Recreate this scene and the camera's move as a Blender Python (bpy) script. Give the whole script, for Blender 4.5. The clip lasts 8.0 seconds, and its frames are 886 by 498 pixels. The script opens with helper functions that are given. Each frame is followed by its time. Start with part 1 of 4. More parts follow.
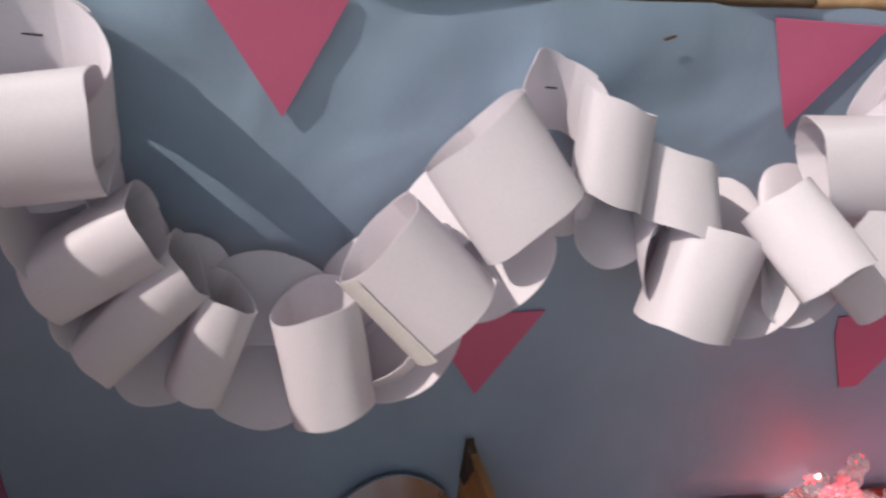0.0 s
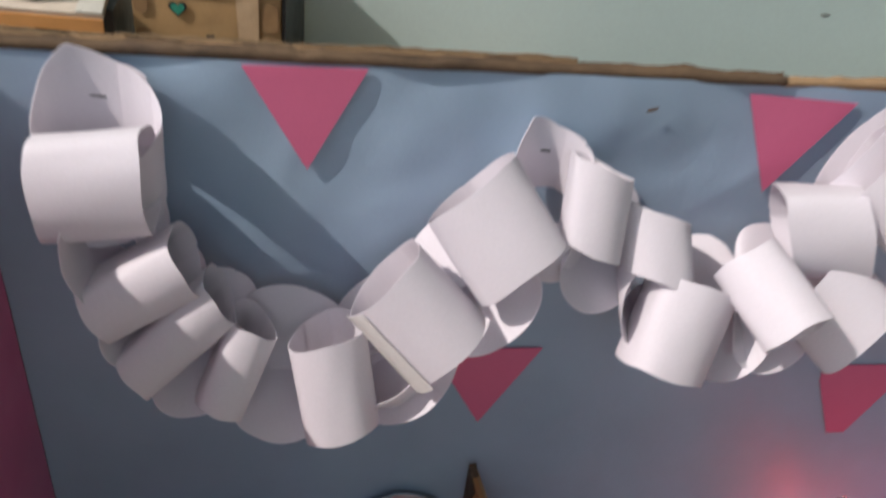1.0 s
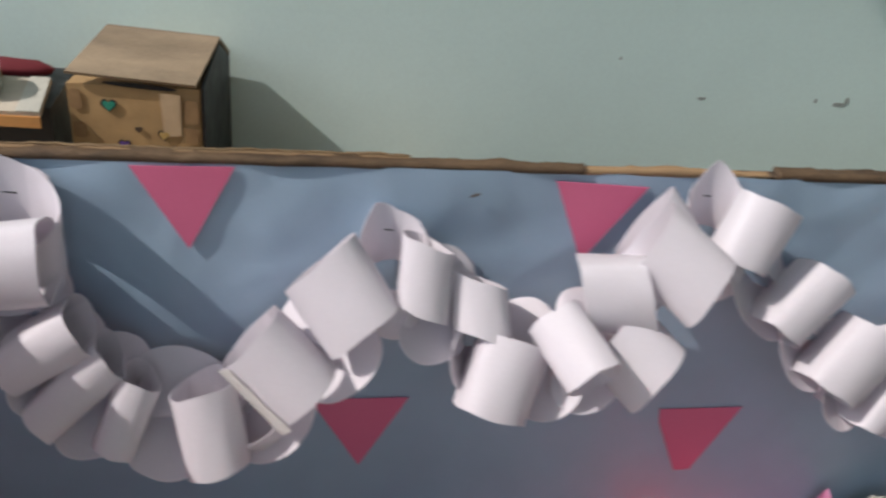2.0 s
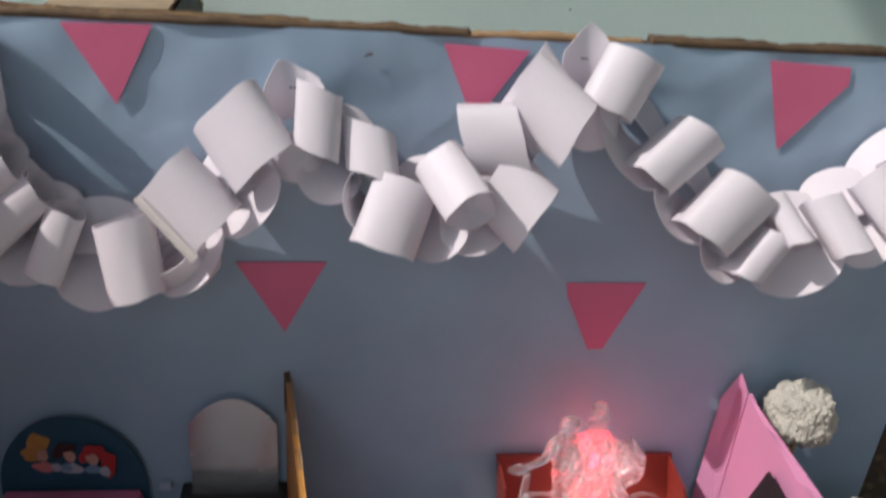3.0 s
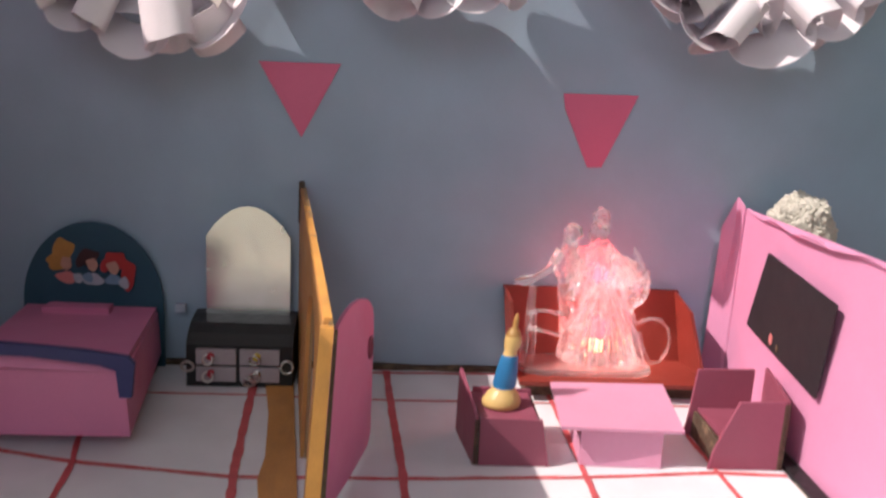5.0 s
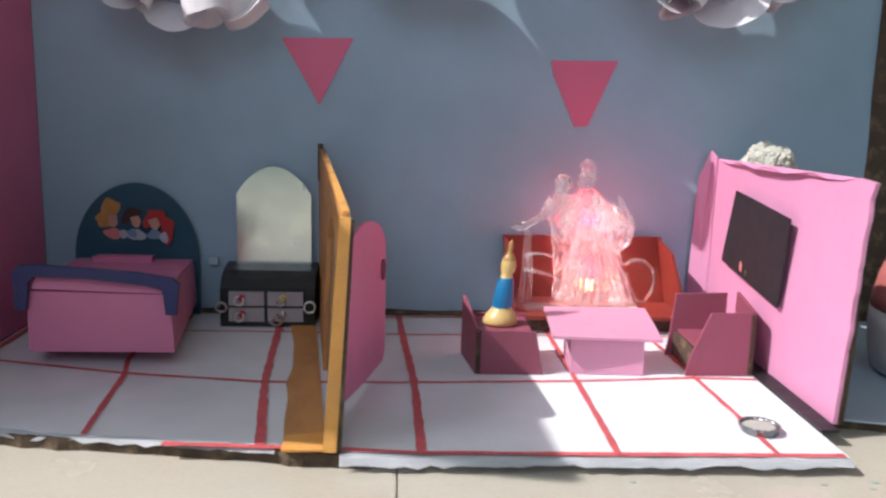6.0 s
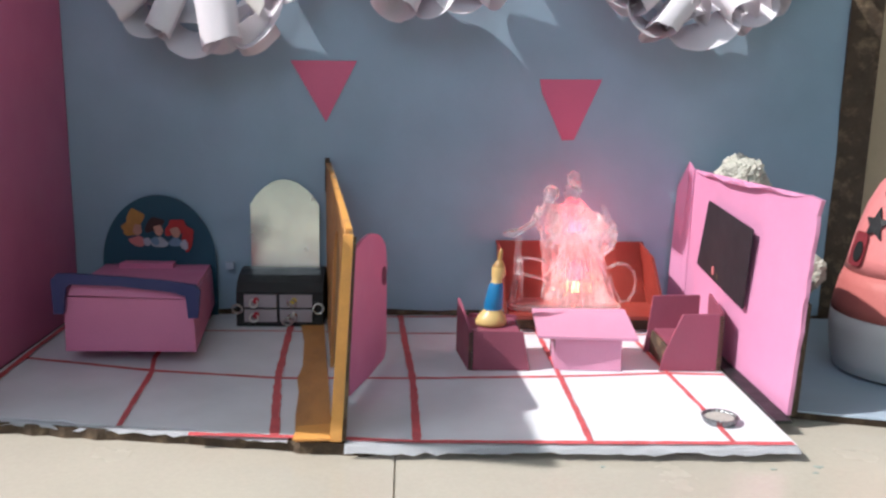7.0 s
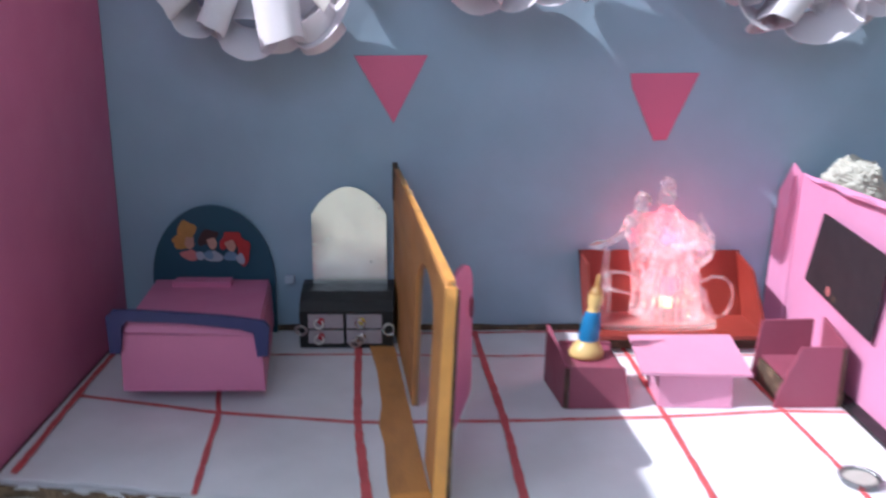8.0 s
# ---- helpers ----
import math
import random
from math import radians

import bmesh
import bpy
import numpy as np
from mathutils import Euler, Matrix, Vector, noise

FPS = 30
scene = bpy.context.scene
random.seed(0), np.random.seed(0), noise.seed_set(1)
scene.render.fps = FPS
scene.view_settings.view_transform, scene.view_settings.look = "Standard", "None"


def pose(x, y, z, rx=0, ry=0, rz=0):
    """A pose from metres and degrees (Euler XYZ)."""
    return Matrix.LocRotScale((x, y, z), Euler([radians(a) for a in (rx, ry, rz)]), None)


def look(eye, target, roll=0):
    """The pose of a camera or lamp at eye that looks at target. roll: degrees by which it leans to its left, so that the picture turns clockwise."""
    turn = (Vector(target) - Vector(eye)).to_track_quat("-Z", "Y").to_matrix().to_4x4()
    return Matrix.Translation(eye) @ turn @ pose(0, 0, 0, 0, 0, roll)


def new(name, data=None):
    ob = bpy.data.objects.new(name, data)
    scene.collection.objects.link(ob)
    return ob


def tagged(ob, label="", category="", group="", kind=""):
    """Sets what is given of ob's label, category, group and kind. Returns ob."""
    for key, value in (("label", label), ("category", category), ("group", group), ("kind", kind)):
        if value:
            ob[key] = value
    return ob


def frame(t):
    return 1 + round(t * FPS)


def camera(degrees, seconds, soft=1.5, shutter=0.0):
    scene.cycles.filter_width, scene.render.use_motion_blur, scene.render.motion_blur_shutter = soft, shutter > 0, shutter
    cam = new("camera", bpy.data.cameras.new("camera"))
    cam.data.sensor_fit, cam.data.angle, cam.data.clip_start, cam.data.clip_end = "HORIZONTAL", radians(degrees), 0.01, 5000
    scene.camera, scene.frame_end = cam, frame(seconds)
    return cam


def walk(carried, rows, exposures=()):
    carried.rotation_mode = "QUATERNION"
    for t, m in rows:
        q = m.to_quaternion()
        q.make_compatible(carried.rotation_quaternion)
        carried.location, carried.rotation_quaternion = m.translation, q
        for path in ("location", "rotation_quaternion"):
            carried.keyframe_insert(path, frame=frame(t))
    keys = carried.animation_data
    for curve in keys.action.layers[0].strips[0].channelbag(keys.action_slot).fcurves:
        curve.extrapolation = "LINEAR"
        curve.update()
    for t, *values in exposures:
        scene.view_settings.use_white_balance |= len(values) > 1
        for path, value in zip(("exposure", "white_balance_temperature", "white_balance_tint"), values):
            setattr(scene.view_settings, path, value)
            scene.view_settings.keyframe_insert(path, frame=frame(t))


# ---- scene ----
cam = camera(54.2, 8.0, soft=2.4, shutter=0.5)
PATH = [
    (0.0, (0.0461, -0.3803, 0.6409), (0.2476, 0.3972, 0.0452), 7.28),
    (0.5, (0.0800, -0.3963, 0.6390), (0.2472, 0.3876, 0.0410), 6.57),
    (1.0, (0.0598, -0.4232, 0.6818), (0.2086, 0.3820, 0.1078), 7.08),
    (1.5, (0.0635, -0.4785, 0.7416), (0.2223, 0.3488, 0.2029), 6.45),
    (2.0, (0.1273, -0.5124, 0.7454), (0.2927, 0.3314, 0.2348), 6.52),
    (2.2, (0.1646, -0.5446, 0.7466), (0.3281, 0.3069, 0.2484), 6.49),
    (3.3, (0.2311, -0.6794, 0.6144), (0.3337, 0.2055, 0.1602), 3.94),
    (3.5, (0.2221, -0.6957, 0.5967), (0.3280, 0.1906, 0.1460), 4.05),
    (4.0, (0.2074, -0.7404, 0.5309), (0.3084, 0.1967, 0.1968), 3.80),
    (4.5, (0.2193, -0.7857, 0.4375), (0.3199, 0.1657, 0.1466), 3.43),
    (5.0, (0.2574, -0.8276, 0.3258), (0.3281, 0.1422, 0.0921), 2.98),
    (5.2, (0.2290, -0.8502, 0.3002), (0.3036, 0.1226, 0.0811), 2.62),
    (6.3, (0.2849, -0.9713, 0.2499), (0.3318, 0.0109, 0.0684), 1.22),
    (6.5, (0.2933, -0.9871, 0.2656), (0.3410, -0.0052, 0.0824), 1.17),
    (7.0, (0.2741, -1.0177, 0.2858), (0.3148, -0.0381, 0.0888), 1.08),
    (7.5, (0.2597, -1.0060, 0.2970), (0.2892, -0.0307, 0.0780), 0.90),
    (8.0, (0.2061, -0.9134, 0.3455), (0.2326, 0.0500, 0.0789), 0.49),
]

EXPOSURES = [(0.0, -0.28, 6900, 17), (1.0, -0.25, 6700, 16), (1.5, -0.32, 6600, 14), (2.2, -0.31, 6600, 14), (3.5, -0.28, 6800, 16), (4.0, -0.20, 7000, 18), (4.5, -0.05, 6400, 15), (5.1, 0.32, 7200, 20),
             (5.6, 0.36, 6600, 13), (6.5, 0.38, 6200, 8), (7.5, 0.44, 6300, 11), (8.0, 0.54, 5750, 13)]
walk(cam, [(t, look(eye, target, roll)) for t, eye, target, roll in PATH], EXPOSURES)

# ---- sky and sun ----
SUN_WAY = Vector((1.0, 0.28, -1.03)).normalized()
world = bpy.data.worlds.new("sky")
scene.world = world
world.use_nodes = True
wn = world.node_tree
sky = wn.nodes.new("ShaderNodeTexSky")
sky.sky_type, sky.sun_disc = "NISHITA", False
sky.sun_elevation = math.asin(-SUN_WAY.z)
sky.sun_rotation = math.atan2(-SUN_WAY.x, -SUN_WAY.y)
background = wn.nodes["Background"]
background.inputs["Strength"].default_value = 0.150
wn.links.new(sky.outputs[0], background.inputs["Color"])
sun_data = bpy.data.lights.new("sun", "SUN")
sun_data.energy, sun_data.angle, sun_data.color = 3.8, radians(0.7), (1.0, 0.96, 0.91)
sun = new("sun", sun_data)
sun.matrix_world = look((-4, -4, 4), Vector((-4, -4, 4)) + SUN_WAY)

# daylight lamps in unseen left and front wall openings; the front is added fill
for name, energy, size, eye, target in (("window_light", 11.0, (1.9, 1.9), (-1.37, -0.70, 1.85), (0.3, -0.5, 1.2)), ("front_fill_light", 12.0, (2.0, 1.6), (-0.20, -3.18, 2.05), (0.1, 0.0, 0.2))):
    daylight_data = bpy.data.lights.new(name, "AREA")
    daylight_data.shape, (daylight_data.size, daylight_data.size_y) = "RECTANGLE", size
    daylight_data.energy, daylight_data.color = energy, (0.93, 0.97, 1.0)
    new(name, daylight_data).matrix_world = look(eye, target)


# ---- materials ----
def nodes_of(name):
    mat = bpy.data.materials.new(name)
    mat.use_nodes = True
    nt = mat.node_tree
    return mat, nt, nt.nodes["Principled BSDF"]


def surface(name, colour, rough=0.6, metal=0.0, blotch=0.08, blotch_size=9.0, grain=0.05, grain_size=700.0, bump=0.15,
            bump_size=60.0, second=None, vary=0.0, translucent=0.0, coat=0.0, stretch=(1, 1, 1)):
    """A worn surface: large blotches, fine grain, relief; second: a colour that shows through in patches."""
    mat, nt, bsdf = nodes_of(name)
    n, link = nt.nodes.new, nt.links.new
    place = n("ShaderNodeTexCoord")
    scale = n("ShaderNodeMapping")
    scale.inputs["Scale"].default_value = stretch
    link(place.outputs["Object"], scale.inputs["Vector"])

    def cloud(size, detail=4.0, roughness=0.55):
        tex = n("ShaderNodeTexNoise")
        tex.inputs["Scale"].default_value, tex.inputs["Detail"].default_value = size, detail
        tex.inputs["Roughness"].default_value = roughness
        link(scale.outputs[0], tex.inputs["Vector"])
        return tex

    def mixed(kind, factor, a, b):
        mix = n("ShaderNodeMix")
        mix.data_type, mix.blend_type = "RGBA", kind
        for slot, value in ((0, factor), (6, a), (7, b)):
            if isinstance(value, bpy.types.NodeSocket):
                link(value, mix.inputs[slot])
            else:
                mix.inputs[slot].default_value = value if slot == 0 else (*value[:3], 1)
        return mix.outputs[2]

    def ramp(tex, low, high, a=0.0, b=1.0):
        r = n("ShaderNodeMapRange")
        r.inputs[1].default_value, r.inputs[2].default_value = low, high
        r.inputs[3].default_value, r.inputs[4].default_value = a, b
        link(tex.outputs[0], r.inputs[0])
        return r.outputs[0]

    out = mixed("MULTIPLY", 1.0, colour, (1, 1, 1))
    if second:
        out = mixed("MIX", ramp(cloud(blotch_size * 1.7, 6.0), 0.52, 0.72), out, second)
    shade = ramp(cloud(blotch_size), 0.3, 0.7, 1 - blotch, 1 + blotch)
    bw = n("ShaderNodeCombineColor")
    for k in range(3):
        link(shade, bw.inputs[k])
    out = mixed("MULTIPLY", 1.0, out, bw.outputs[0])
    fine = ramp(cloud(grain_size, 3.0), 0.3, 0.7, 1 - grain, 1 + grain)
    fw = n("ShaderNodeCombineColor")
    for k in range(3):
        link(fine, fw.inputs[k])
    out = mixed("MULTIPLY", 1.0, out, fw.outputs[0])
    if vary:
        info = n("ShaderNodeObjectInfo")
        r = n("ShaderNodeMapRange")
        r.inputs[3].default_value, r.inputs[4].default_value = 1 - vary, 1 + vary
        link(info.outputs["Random"], r.inputs[0])
        vw = n("ShaderNodeCombineColor")
        for k in range(3):
            link(r.outputs[0], vw.inputs[k])
        out = mixed("MULTIPLY", 1.0, out, vw.outputs[0])
    link(out, bsdf.inputs["Base Color"])
    bsdf.inputs["Metallic"].default_value = metal
    link(ramp(cloud(blotch_size * 3), 0.3, 0.7, max(rough - 0.07, 0.02), min(rough + 0.07, 1)), bsdf.inputs["Roughness"])
    bsdf.inputs["Coat Weight"].default_value = coat
    if bump:
        b1 = n("ShaderNodeBump")
        b1.inputs["Strength"].default_value, b1.inputs["Distance"].default_value = bump, 0.004
        link(cloud(bump_size, 5.0).outputs[0], b1.inputs["Height"])
        b2 = n("ShaderNodeBump")
        b2.inputs["Strength"].default_value, b2.inputs["Distance"].default_value = bump * 0.6, 0.0004
        link(cloud(grain_size, 3.0).outputs[0], b2.inputs["Height"])
        link(b1.outputs[0], b2.inputs["Normal"])
        link(b2.outputs[0], bsdf.inputs["Normal"])
    if translucent:
        back = n("ShaderNodeBsdfTranslucent")
        link(out, back.inputs["Color"])
        mix = n("ShaderNodeMixShader")
        mix.inputs[0].default_value = translucent
        link(bsdf.outputs[0], mix.inputs[1])
        link(back.outputs[0], mix.inputs[2])
        link(mix.outputs[0], nt.nodes["Material Output"].inputs["Surface"])
    return mat


WHITE_PAPER = surface("white_chain_paper", (0.86, 0.82, 0.86), 0.55, blotch=0.03, grain=0.02, bump=0.12, bump_size=35, translucent=0.28, vary=0.03)
FLAP_PAPER = surface("cream_strip_end", (0.83, 0.80, 0.77), 0.55, blotch=0.06, blotch_size=40, grain=0.03, bump=0.25, bump_size=60, translucent=0.1)
BLUE_PAPER = surface("blue_wall_paper", (0.31, 0.42, 0.53), 0.42, blotch=0.09, blotch_size=7, grain=0.02, bump=0.55, bump_size=9)
PINK_PAPER = surface("pink_wall_paper", (0.62, 0.16, 0.31), 0.5, blotch=0.05, grain=0.02, bump=0.3, bump_size=14)
PENNANT = surface("pennant_paper", (0.68, 0.145, 0.265), 0.5, blotch=0.04, grain=0.02, bump=0.3, bump_size=25)
PANEL_PINK = surface("light_pink_card", (0.64, 0.27, 0.44), 0.5, blotch=0.04, grain=0.02, bump=0.35, bump_size=18)
BED_PINK = surface("bed_pink_card", (0.64, 0.20, 0.36), 0.5, blotch=0.05, grain=0.03, bump=0.2, bump_size=30)
TABLE_PINK = surface("table_pink_card", (0.70, 0.32, 0.47), 0.5, blotch=0.04, grain=0.03, bump=0.2, bump_size=30)
MAUVE = surface("mauve_card", (0.27, 0.068, 0.110), 0.55, blotch=0.06, grain=0.04, bump=0.25, bump_size=30)
RED_CARD = surface("red_card", (0.20, 0.028, 0.018), 0.55, blotch=0.08, grain=0.04, bump=0.2, bump_size=40)
ORANGE = surface("orange_painted_card", (0.55, 0.26, 0.08), 0.6, blotch=0.10, blotch_size=18, grain=0.06, bump=0.3, bump_size=45, second=(0.40, 0.19, 0.07), stretch=(1, 0.4, 1))
PALE_ORANGE = surface("pale_orange_card", (0.72, 0.34, 0.085), 0.6, blotch=0.10, blotch_size=30, grain=0.05, bump=0.3, bump_size=45, second=(0.62, 0.30, 0.09))
KRAFT = surface("kraft_cardboard", (0.36, 0.23, 0.12), 0.8, blotch=0.10, grain=0.08, bump=0.25, bump_size=40)
# dark cardboard; also colours strips that stand in for shaded gaps
DARK_CARD_AND_GAPS = surface("dark_card_and_gap_shade", (0.075, 0.049, 0.031), 0.85, blotch=0.2, blotch_size=40, grain=0.12, bump=0.6, bump_size=120, second=(0.20, 0.14, 0.085))
KRAFT_PALE = surface("pale_kraft_board", (0.44, 0.33, 0.22), 0.8, blotch=0.06, grain=0.06, bump=0.2, bump_size=30)
FLOOR_PAPER = surface("white_floor_paper", (0.74, 0.74, 0.78), 0.55, blotch=0.07, blotch_size=14, grain=0.02, bump=0.25, bump_size=12)
RED_LINE = surface("red_felt_pen", (0.58, 0.10, 0.11), 0.6, blotch=0.14, blotch_size=60, grain=0.06, bump=0.05)
NAVY = surface("navy_card", (0.025, 0.03, 0.13), 0.5, blotch=0.08, grain=0.05, bump=0.2)
TEAL = surface("teal_card", (0.015, 0.075, 0.12), 0.5, blotch=0.08, grain=0.04, bump=0.2)
BLACK = surface("black_paint", (0.012, 0.012, 0.013), 0.5, blotch=0.2, grain=0.2, bump=0.3, bump_size=90)
DRAWER = surface("grey_drawer_card", (0.36, 0.31, 0.33), 0.45, blotch=0.12, grain=0.08, bump=0.2)
CAP_METAL = surface("worn_cap_metal", (0.26, 0.26, 0.27), 0.34, metal=1.0, blotch=0.15, blotch_size=90, grain=0.08, bump=0.05)
SILVER = surface("silver_metal", (0.62, 0.60, 0.57), 0.28, metal=1.0, blotch=0.06, grain=0.05, bump=0.05)
LINER = surface("cap_liner_plastic", (0.46, 0.44, 0.40), 0.5, blotch=0.08, blotch_size=120)
MIRROR = surface("mirror_foil", (0.88, 0.88, 0.85), 0.22, metal=1.0, blotch=0.03, grain=0.0, bump=0.03, bump_size=12)
SCREEN = surface("black_screen_card", (0.010, 0.009, 0.013), 0.7, blotch=0.2, grain=0.1, bump=0.1)
GREEN_WALL = surface("pale_green_wall_paint", (0.64, 0.80, 0.75), 0.6, blotch=0.05, blotch_size=3, grain=0.02, grain_size=250, bump=0.2, bump_size=6)
TILE = surface("beige_floor_tile", (0.50, 0.45, 0.38), 0.22, blotch=0.05, blotch_size=5, grain=0.03, grain_size=300, bump=0.03, vary=0.02)
SCUFF = surface("grey_scuff", (0.30, 0.34, 0.31), 0.8, blotch=0.2, blotch_size=60)
TORN = surface("torn_cardboard", (0.105, 0.066, 0.036), 0.9, blotch=0.35, blotch_size=45, grain=0.2, bump=0.5, bump_size=70, second=(0.055, 0.036, 0.024), stretch=(0.35, 1, 1))
PALE_WOOD = surface("pale_stall_card", (0.52, 0.45, 0.36), 0.7, blotch=0.15, blotch_size=25, grain=0.06, bump=0.3, bump_size=60)
HUT_CARD = surface("yellow_brown_card", (0.37, 0.235, 0.105), 0.75, blotch=0.14, blotch_size=25, grain=0.06, bump=0.25, bump_size=50)
HUT_PATCH = surface("dark_kraft_patch", (0.26, 0.155, 0.07), 0.75, blotch=0.2, blotch_size=60, grain=0.06, bump=0.25, bump_size=50)
TAPE = surface("brown_paper_tape", (0.50, 0.36, 0.22), 0.55, blotch=0.12, blotch_size=40, grain=0.04, bump=0.3, bump_size=60)
GROUT = surface("tile_grout", (0.34, 0.30, 0.25), 0.9, blotch=0.1, grain=0.1)
BLUE_BOARD = surface("pale_blue_board", (0.42, 0.50, 0.60), 0.5, blotch=0.06, grain=0.02, bump=0.2, bump_size=14)
CREAM = surface("cream_plastic", (0.62, 0.43, 0.17), 0.4, blotch=0.06, grain=0.03, bump=0.05)
GOLD_BROWN = surface("golden_brown_plastic", (0.40, 0.22, 0.07), 0.4, blotch=0.10, blotch_size=90, grain=0.03, bump=0.1)
BLUE_TOY = surface("blue_plastic", (0.015, 0.16, 0.36), 0.35, blotch=0.05, grain=0.02, bump=0.05)
TOY_PINK = surface("toy_pink", (0.58, 0.19, 0.19), 0.5, blotch=0.05, grain=0.03, bump=0.15)
# the pot's pink again, darkened to coral for the shade low on it
TOY_PINK_SHADED = surface("toy_pink_shaded", (0.46, 0.13, 0.12), 0.6, blotch=0.07, grain=0.04, bump=0.2)
TOY_WHITE = surface("toy_white", (0.62, 0.60, 0.62), 0.5, blotch=0.04, grain=0.02, bump=0.1)
CREPE = surface("crumpled_white_paper", (0.56, 0.54, 0.47), 0.7, blotch=0.08, blotch_size=40, grain=0.04, bump=0.4, bump_size=140, translucent=0.12)
DARK_RED = surface("dark_red_felt", (0.16, 0.012, 0.02), 0.8, blotch=0.15, grain=0.1)
OLD_WOOD = surface("worn_wood", (0.29, 0.215, 0.14), 0.7, blotch=0.28, blotch_size=30, grain=0.1, bump=0.3, bump_size=80, stretch=(0.3, 1, 1))
YELLOW = surface("yellow_bead", (0.70, 0.50, 0.05), 0.4, blotch=0.05)
RED_BEAD = surface("red_bead", (0.45, 0.03, 0.05), 0.4, blotch=0.05)
GREEN_GLITTER = surface("green_sticker", (0.02, 0.25, 0.17), 0.3, blotch=0.2, blotch_size=200)
PURPLE = surface("purple_sticker", (0.10, 0.05, 0.22), 0.4, blotch=0.2, blotch_size=200)
GOLD = surface("gold_sticker", (0.60, 0.42, 0.16), 0.35, metal=0.4, blotch=0.2, blotch_size=200)
SKIN_BLOB = surface("picture_peach", (0.52, 0.28, 0.22), 0.5, blotch=0.1, blotch_size=90)
HAIR_GOLD = surface("picture_gold", (0.48, 0.23, 0.06), 0.5, blotch=0.12, blotch_size=90)
HAIR_DARK = surface("picture_dark", (0.05, 0.02, 0.02), 0.5, blotch=0.12, blotch_size=90)
HAIR_RED = surface("picture_red", (0.42, 0.03, 0.03), 0.5, blotch=0.12, blotch_size=90)
PIC_BLUE = surface("picture_blue", (0.16, 0.27, 0.40), 0.5, blotch=0.1, blotch_size=90)
PIC_WHITE = surface("picture_white", (0.40, 0.42, 0.50), 0.5, blotch=0.1, blotch_size=90)


def clear_plastic():
    mat, nt, bsdf = nodes_of("clear_plastic")
    bsdf.inputs["Base Color"].default_value = (0.97, 0.96, 0.97, 1)
    bsdf.inputs["Roughness"].default_value = 0.07
    bsdf.inputs["IOR"].default_value = 1.38
    bsdf.inputs["Transmission Weight"].default_value = 0.95
    bsdf.inputs["Coat Weight"].default_value = 0.5
    bsdf.inputs["Coat Roughness"].default_value = 0.08
    return mat


CLEAR = clear_plastic()


def glowing(name, colour, strength):
    mat, nt, bsdf = nodes_of(name)
    bsdf.inputs["Base Color"].default_value = (*colour, 1)
    bsdf.inputs["Emission Color"].default_value = (*colour, 1)
    bsdf.inputs["Emission Strength"].default_value = strength
    return mat


LED = glowing("red_led", (1.0, 0.16, 0.08), 9.0)


# ---- mesh helpers ----
def thing(name, label, category, group="", kind="", at=(0, 0, 0)):
    ob = new(name)
    ob.location = at
    ob.empty_display_size = 0.02
    return tagged(ob, label, category, group, kind)


def part(name, bm, material, parent=None, label="", smooth=False):
    """Links a bmesh, given in world places, as one mesh under its thing or part."""
    mesh = bpy.data.meshes.new(name)
    bmesh.ops.recalc_face_normals(bm, faces=bm.faces)
    bm.to_mesh(mesh)
    bm.free()
    for m in material if isinstance(material, (list, tuple)) else (material,):
        mesh.materials.append(m)
    if smooth:
        for p in mesh.polygons:
            p.use_smooth = True
    ob = new(name, mesh)
    if parent:
        ob.parent = parent
        top = parent
        shift = Vector()
        while top:
            shift += top.location
            top = top.parent
        ob.location = -shift
    if label:
        tagged(ob, label)
    return ob


def rounded(bm, width=0.0012, segments=2):
    edges = [e for e in bm.edges if len(e.link_faces) == 2 and e.calc_face_angle(0) > 0.6]
    bmesh.ops.bevel(bm, geom=edges, offset=width, segments=segments, affect="EDGES", profile=0.6)
    return bm


def box(x0, x1, y0, y1, z0, z1, bm=None):
    bm = bm or bmesh.new()
    c = [bm.verts.new((x, y, z)) for x in (x0, x1) for y in (y0, y1) for z in (z0, z1)]
    for f in ((0, 1, 3, 2), (4, 6, 7, 5), (0, 4, 5, 1), (2, 3, 7, 6), (0, 2, 6, 4), (1, 5, 7, 3)):
        bm.faces.new([c[i] for i in f])
    return bm


def plate(points, thick, bm=None, way=None):
    """A card: a flat polygon given by its corners in space, thickened by thick along its normal, or along way."""
    bm = bm or bmesh.new()
    pts = [Vector(p) for p in points]
    normal = Vector(way).normalized() if way else (pts[1] - pts[0]).cross(pts[2] - pts[0]).normalized()
    low = [bm.verts.new(p) for p in pts]
    high = [bm.verts.new(p + normal * thick) for p in pts]
    bm.faces.new(low[::-1])
    bm.faces.new(high)
    for i in range(len(pts)):
        j = (i + 1) % len(pts)
        bm.faces.new((low[i], low[j], high[j], high[i]))
    return bm


def lathe(profile, centre, bm=None, turns=32, axis="z", wobble=0.0):
    """A turned body: profile of (radius, height) about an upright axis, or about y (axis y points to -y)."""
    bm = bm or bmesh.new()
    rings = []
    for r, h in profile:
        ring = []
        for k in range(turns):
            a = 2 * math.pi * k / turns
            rr = r * (1 + wobble * math.sin(3 * a + h * 200))
            p = (rr * math.cos(a), rr * math.sin(a), h) if axis == "z" else (rr * math.cos(a), -h, rr * math.sin(a))
            ring.append(bm.verts.new(Vector(centre) + Vector(p)))
        rings.append(ring)
    for a, b in zip(rings, rings[1:]):
        for k in range(turns):
            bm.faces.new((a[k], a[(k + 1) % turns], b[(k + 1) % turns], b[k]))
    bm.faces.new(rings[0][::-1])
    bm.faces.new(rings[-1])
    return bm


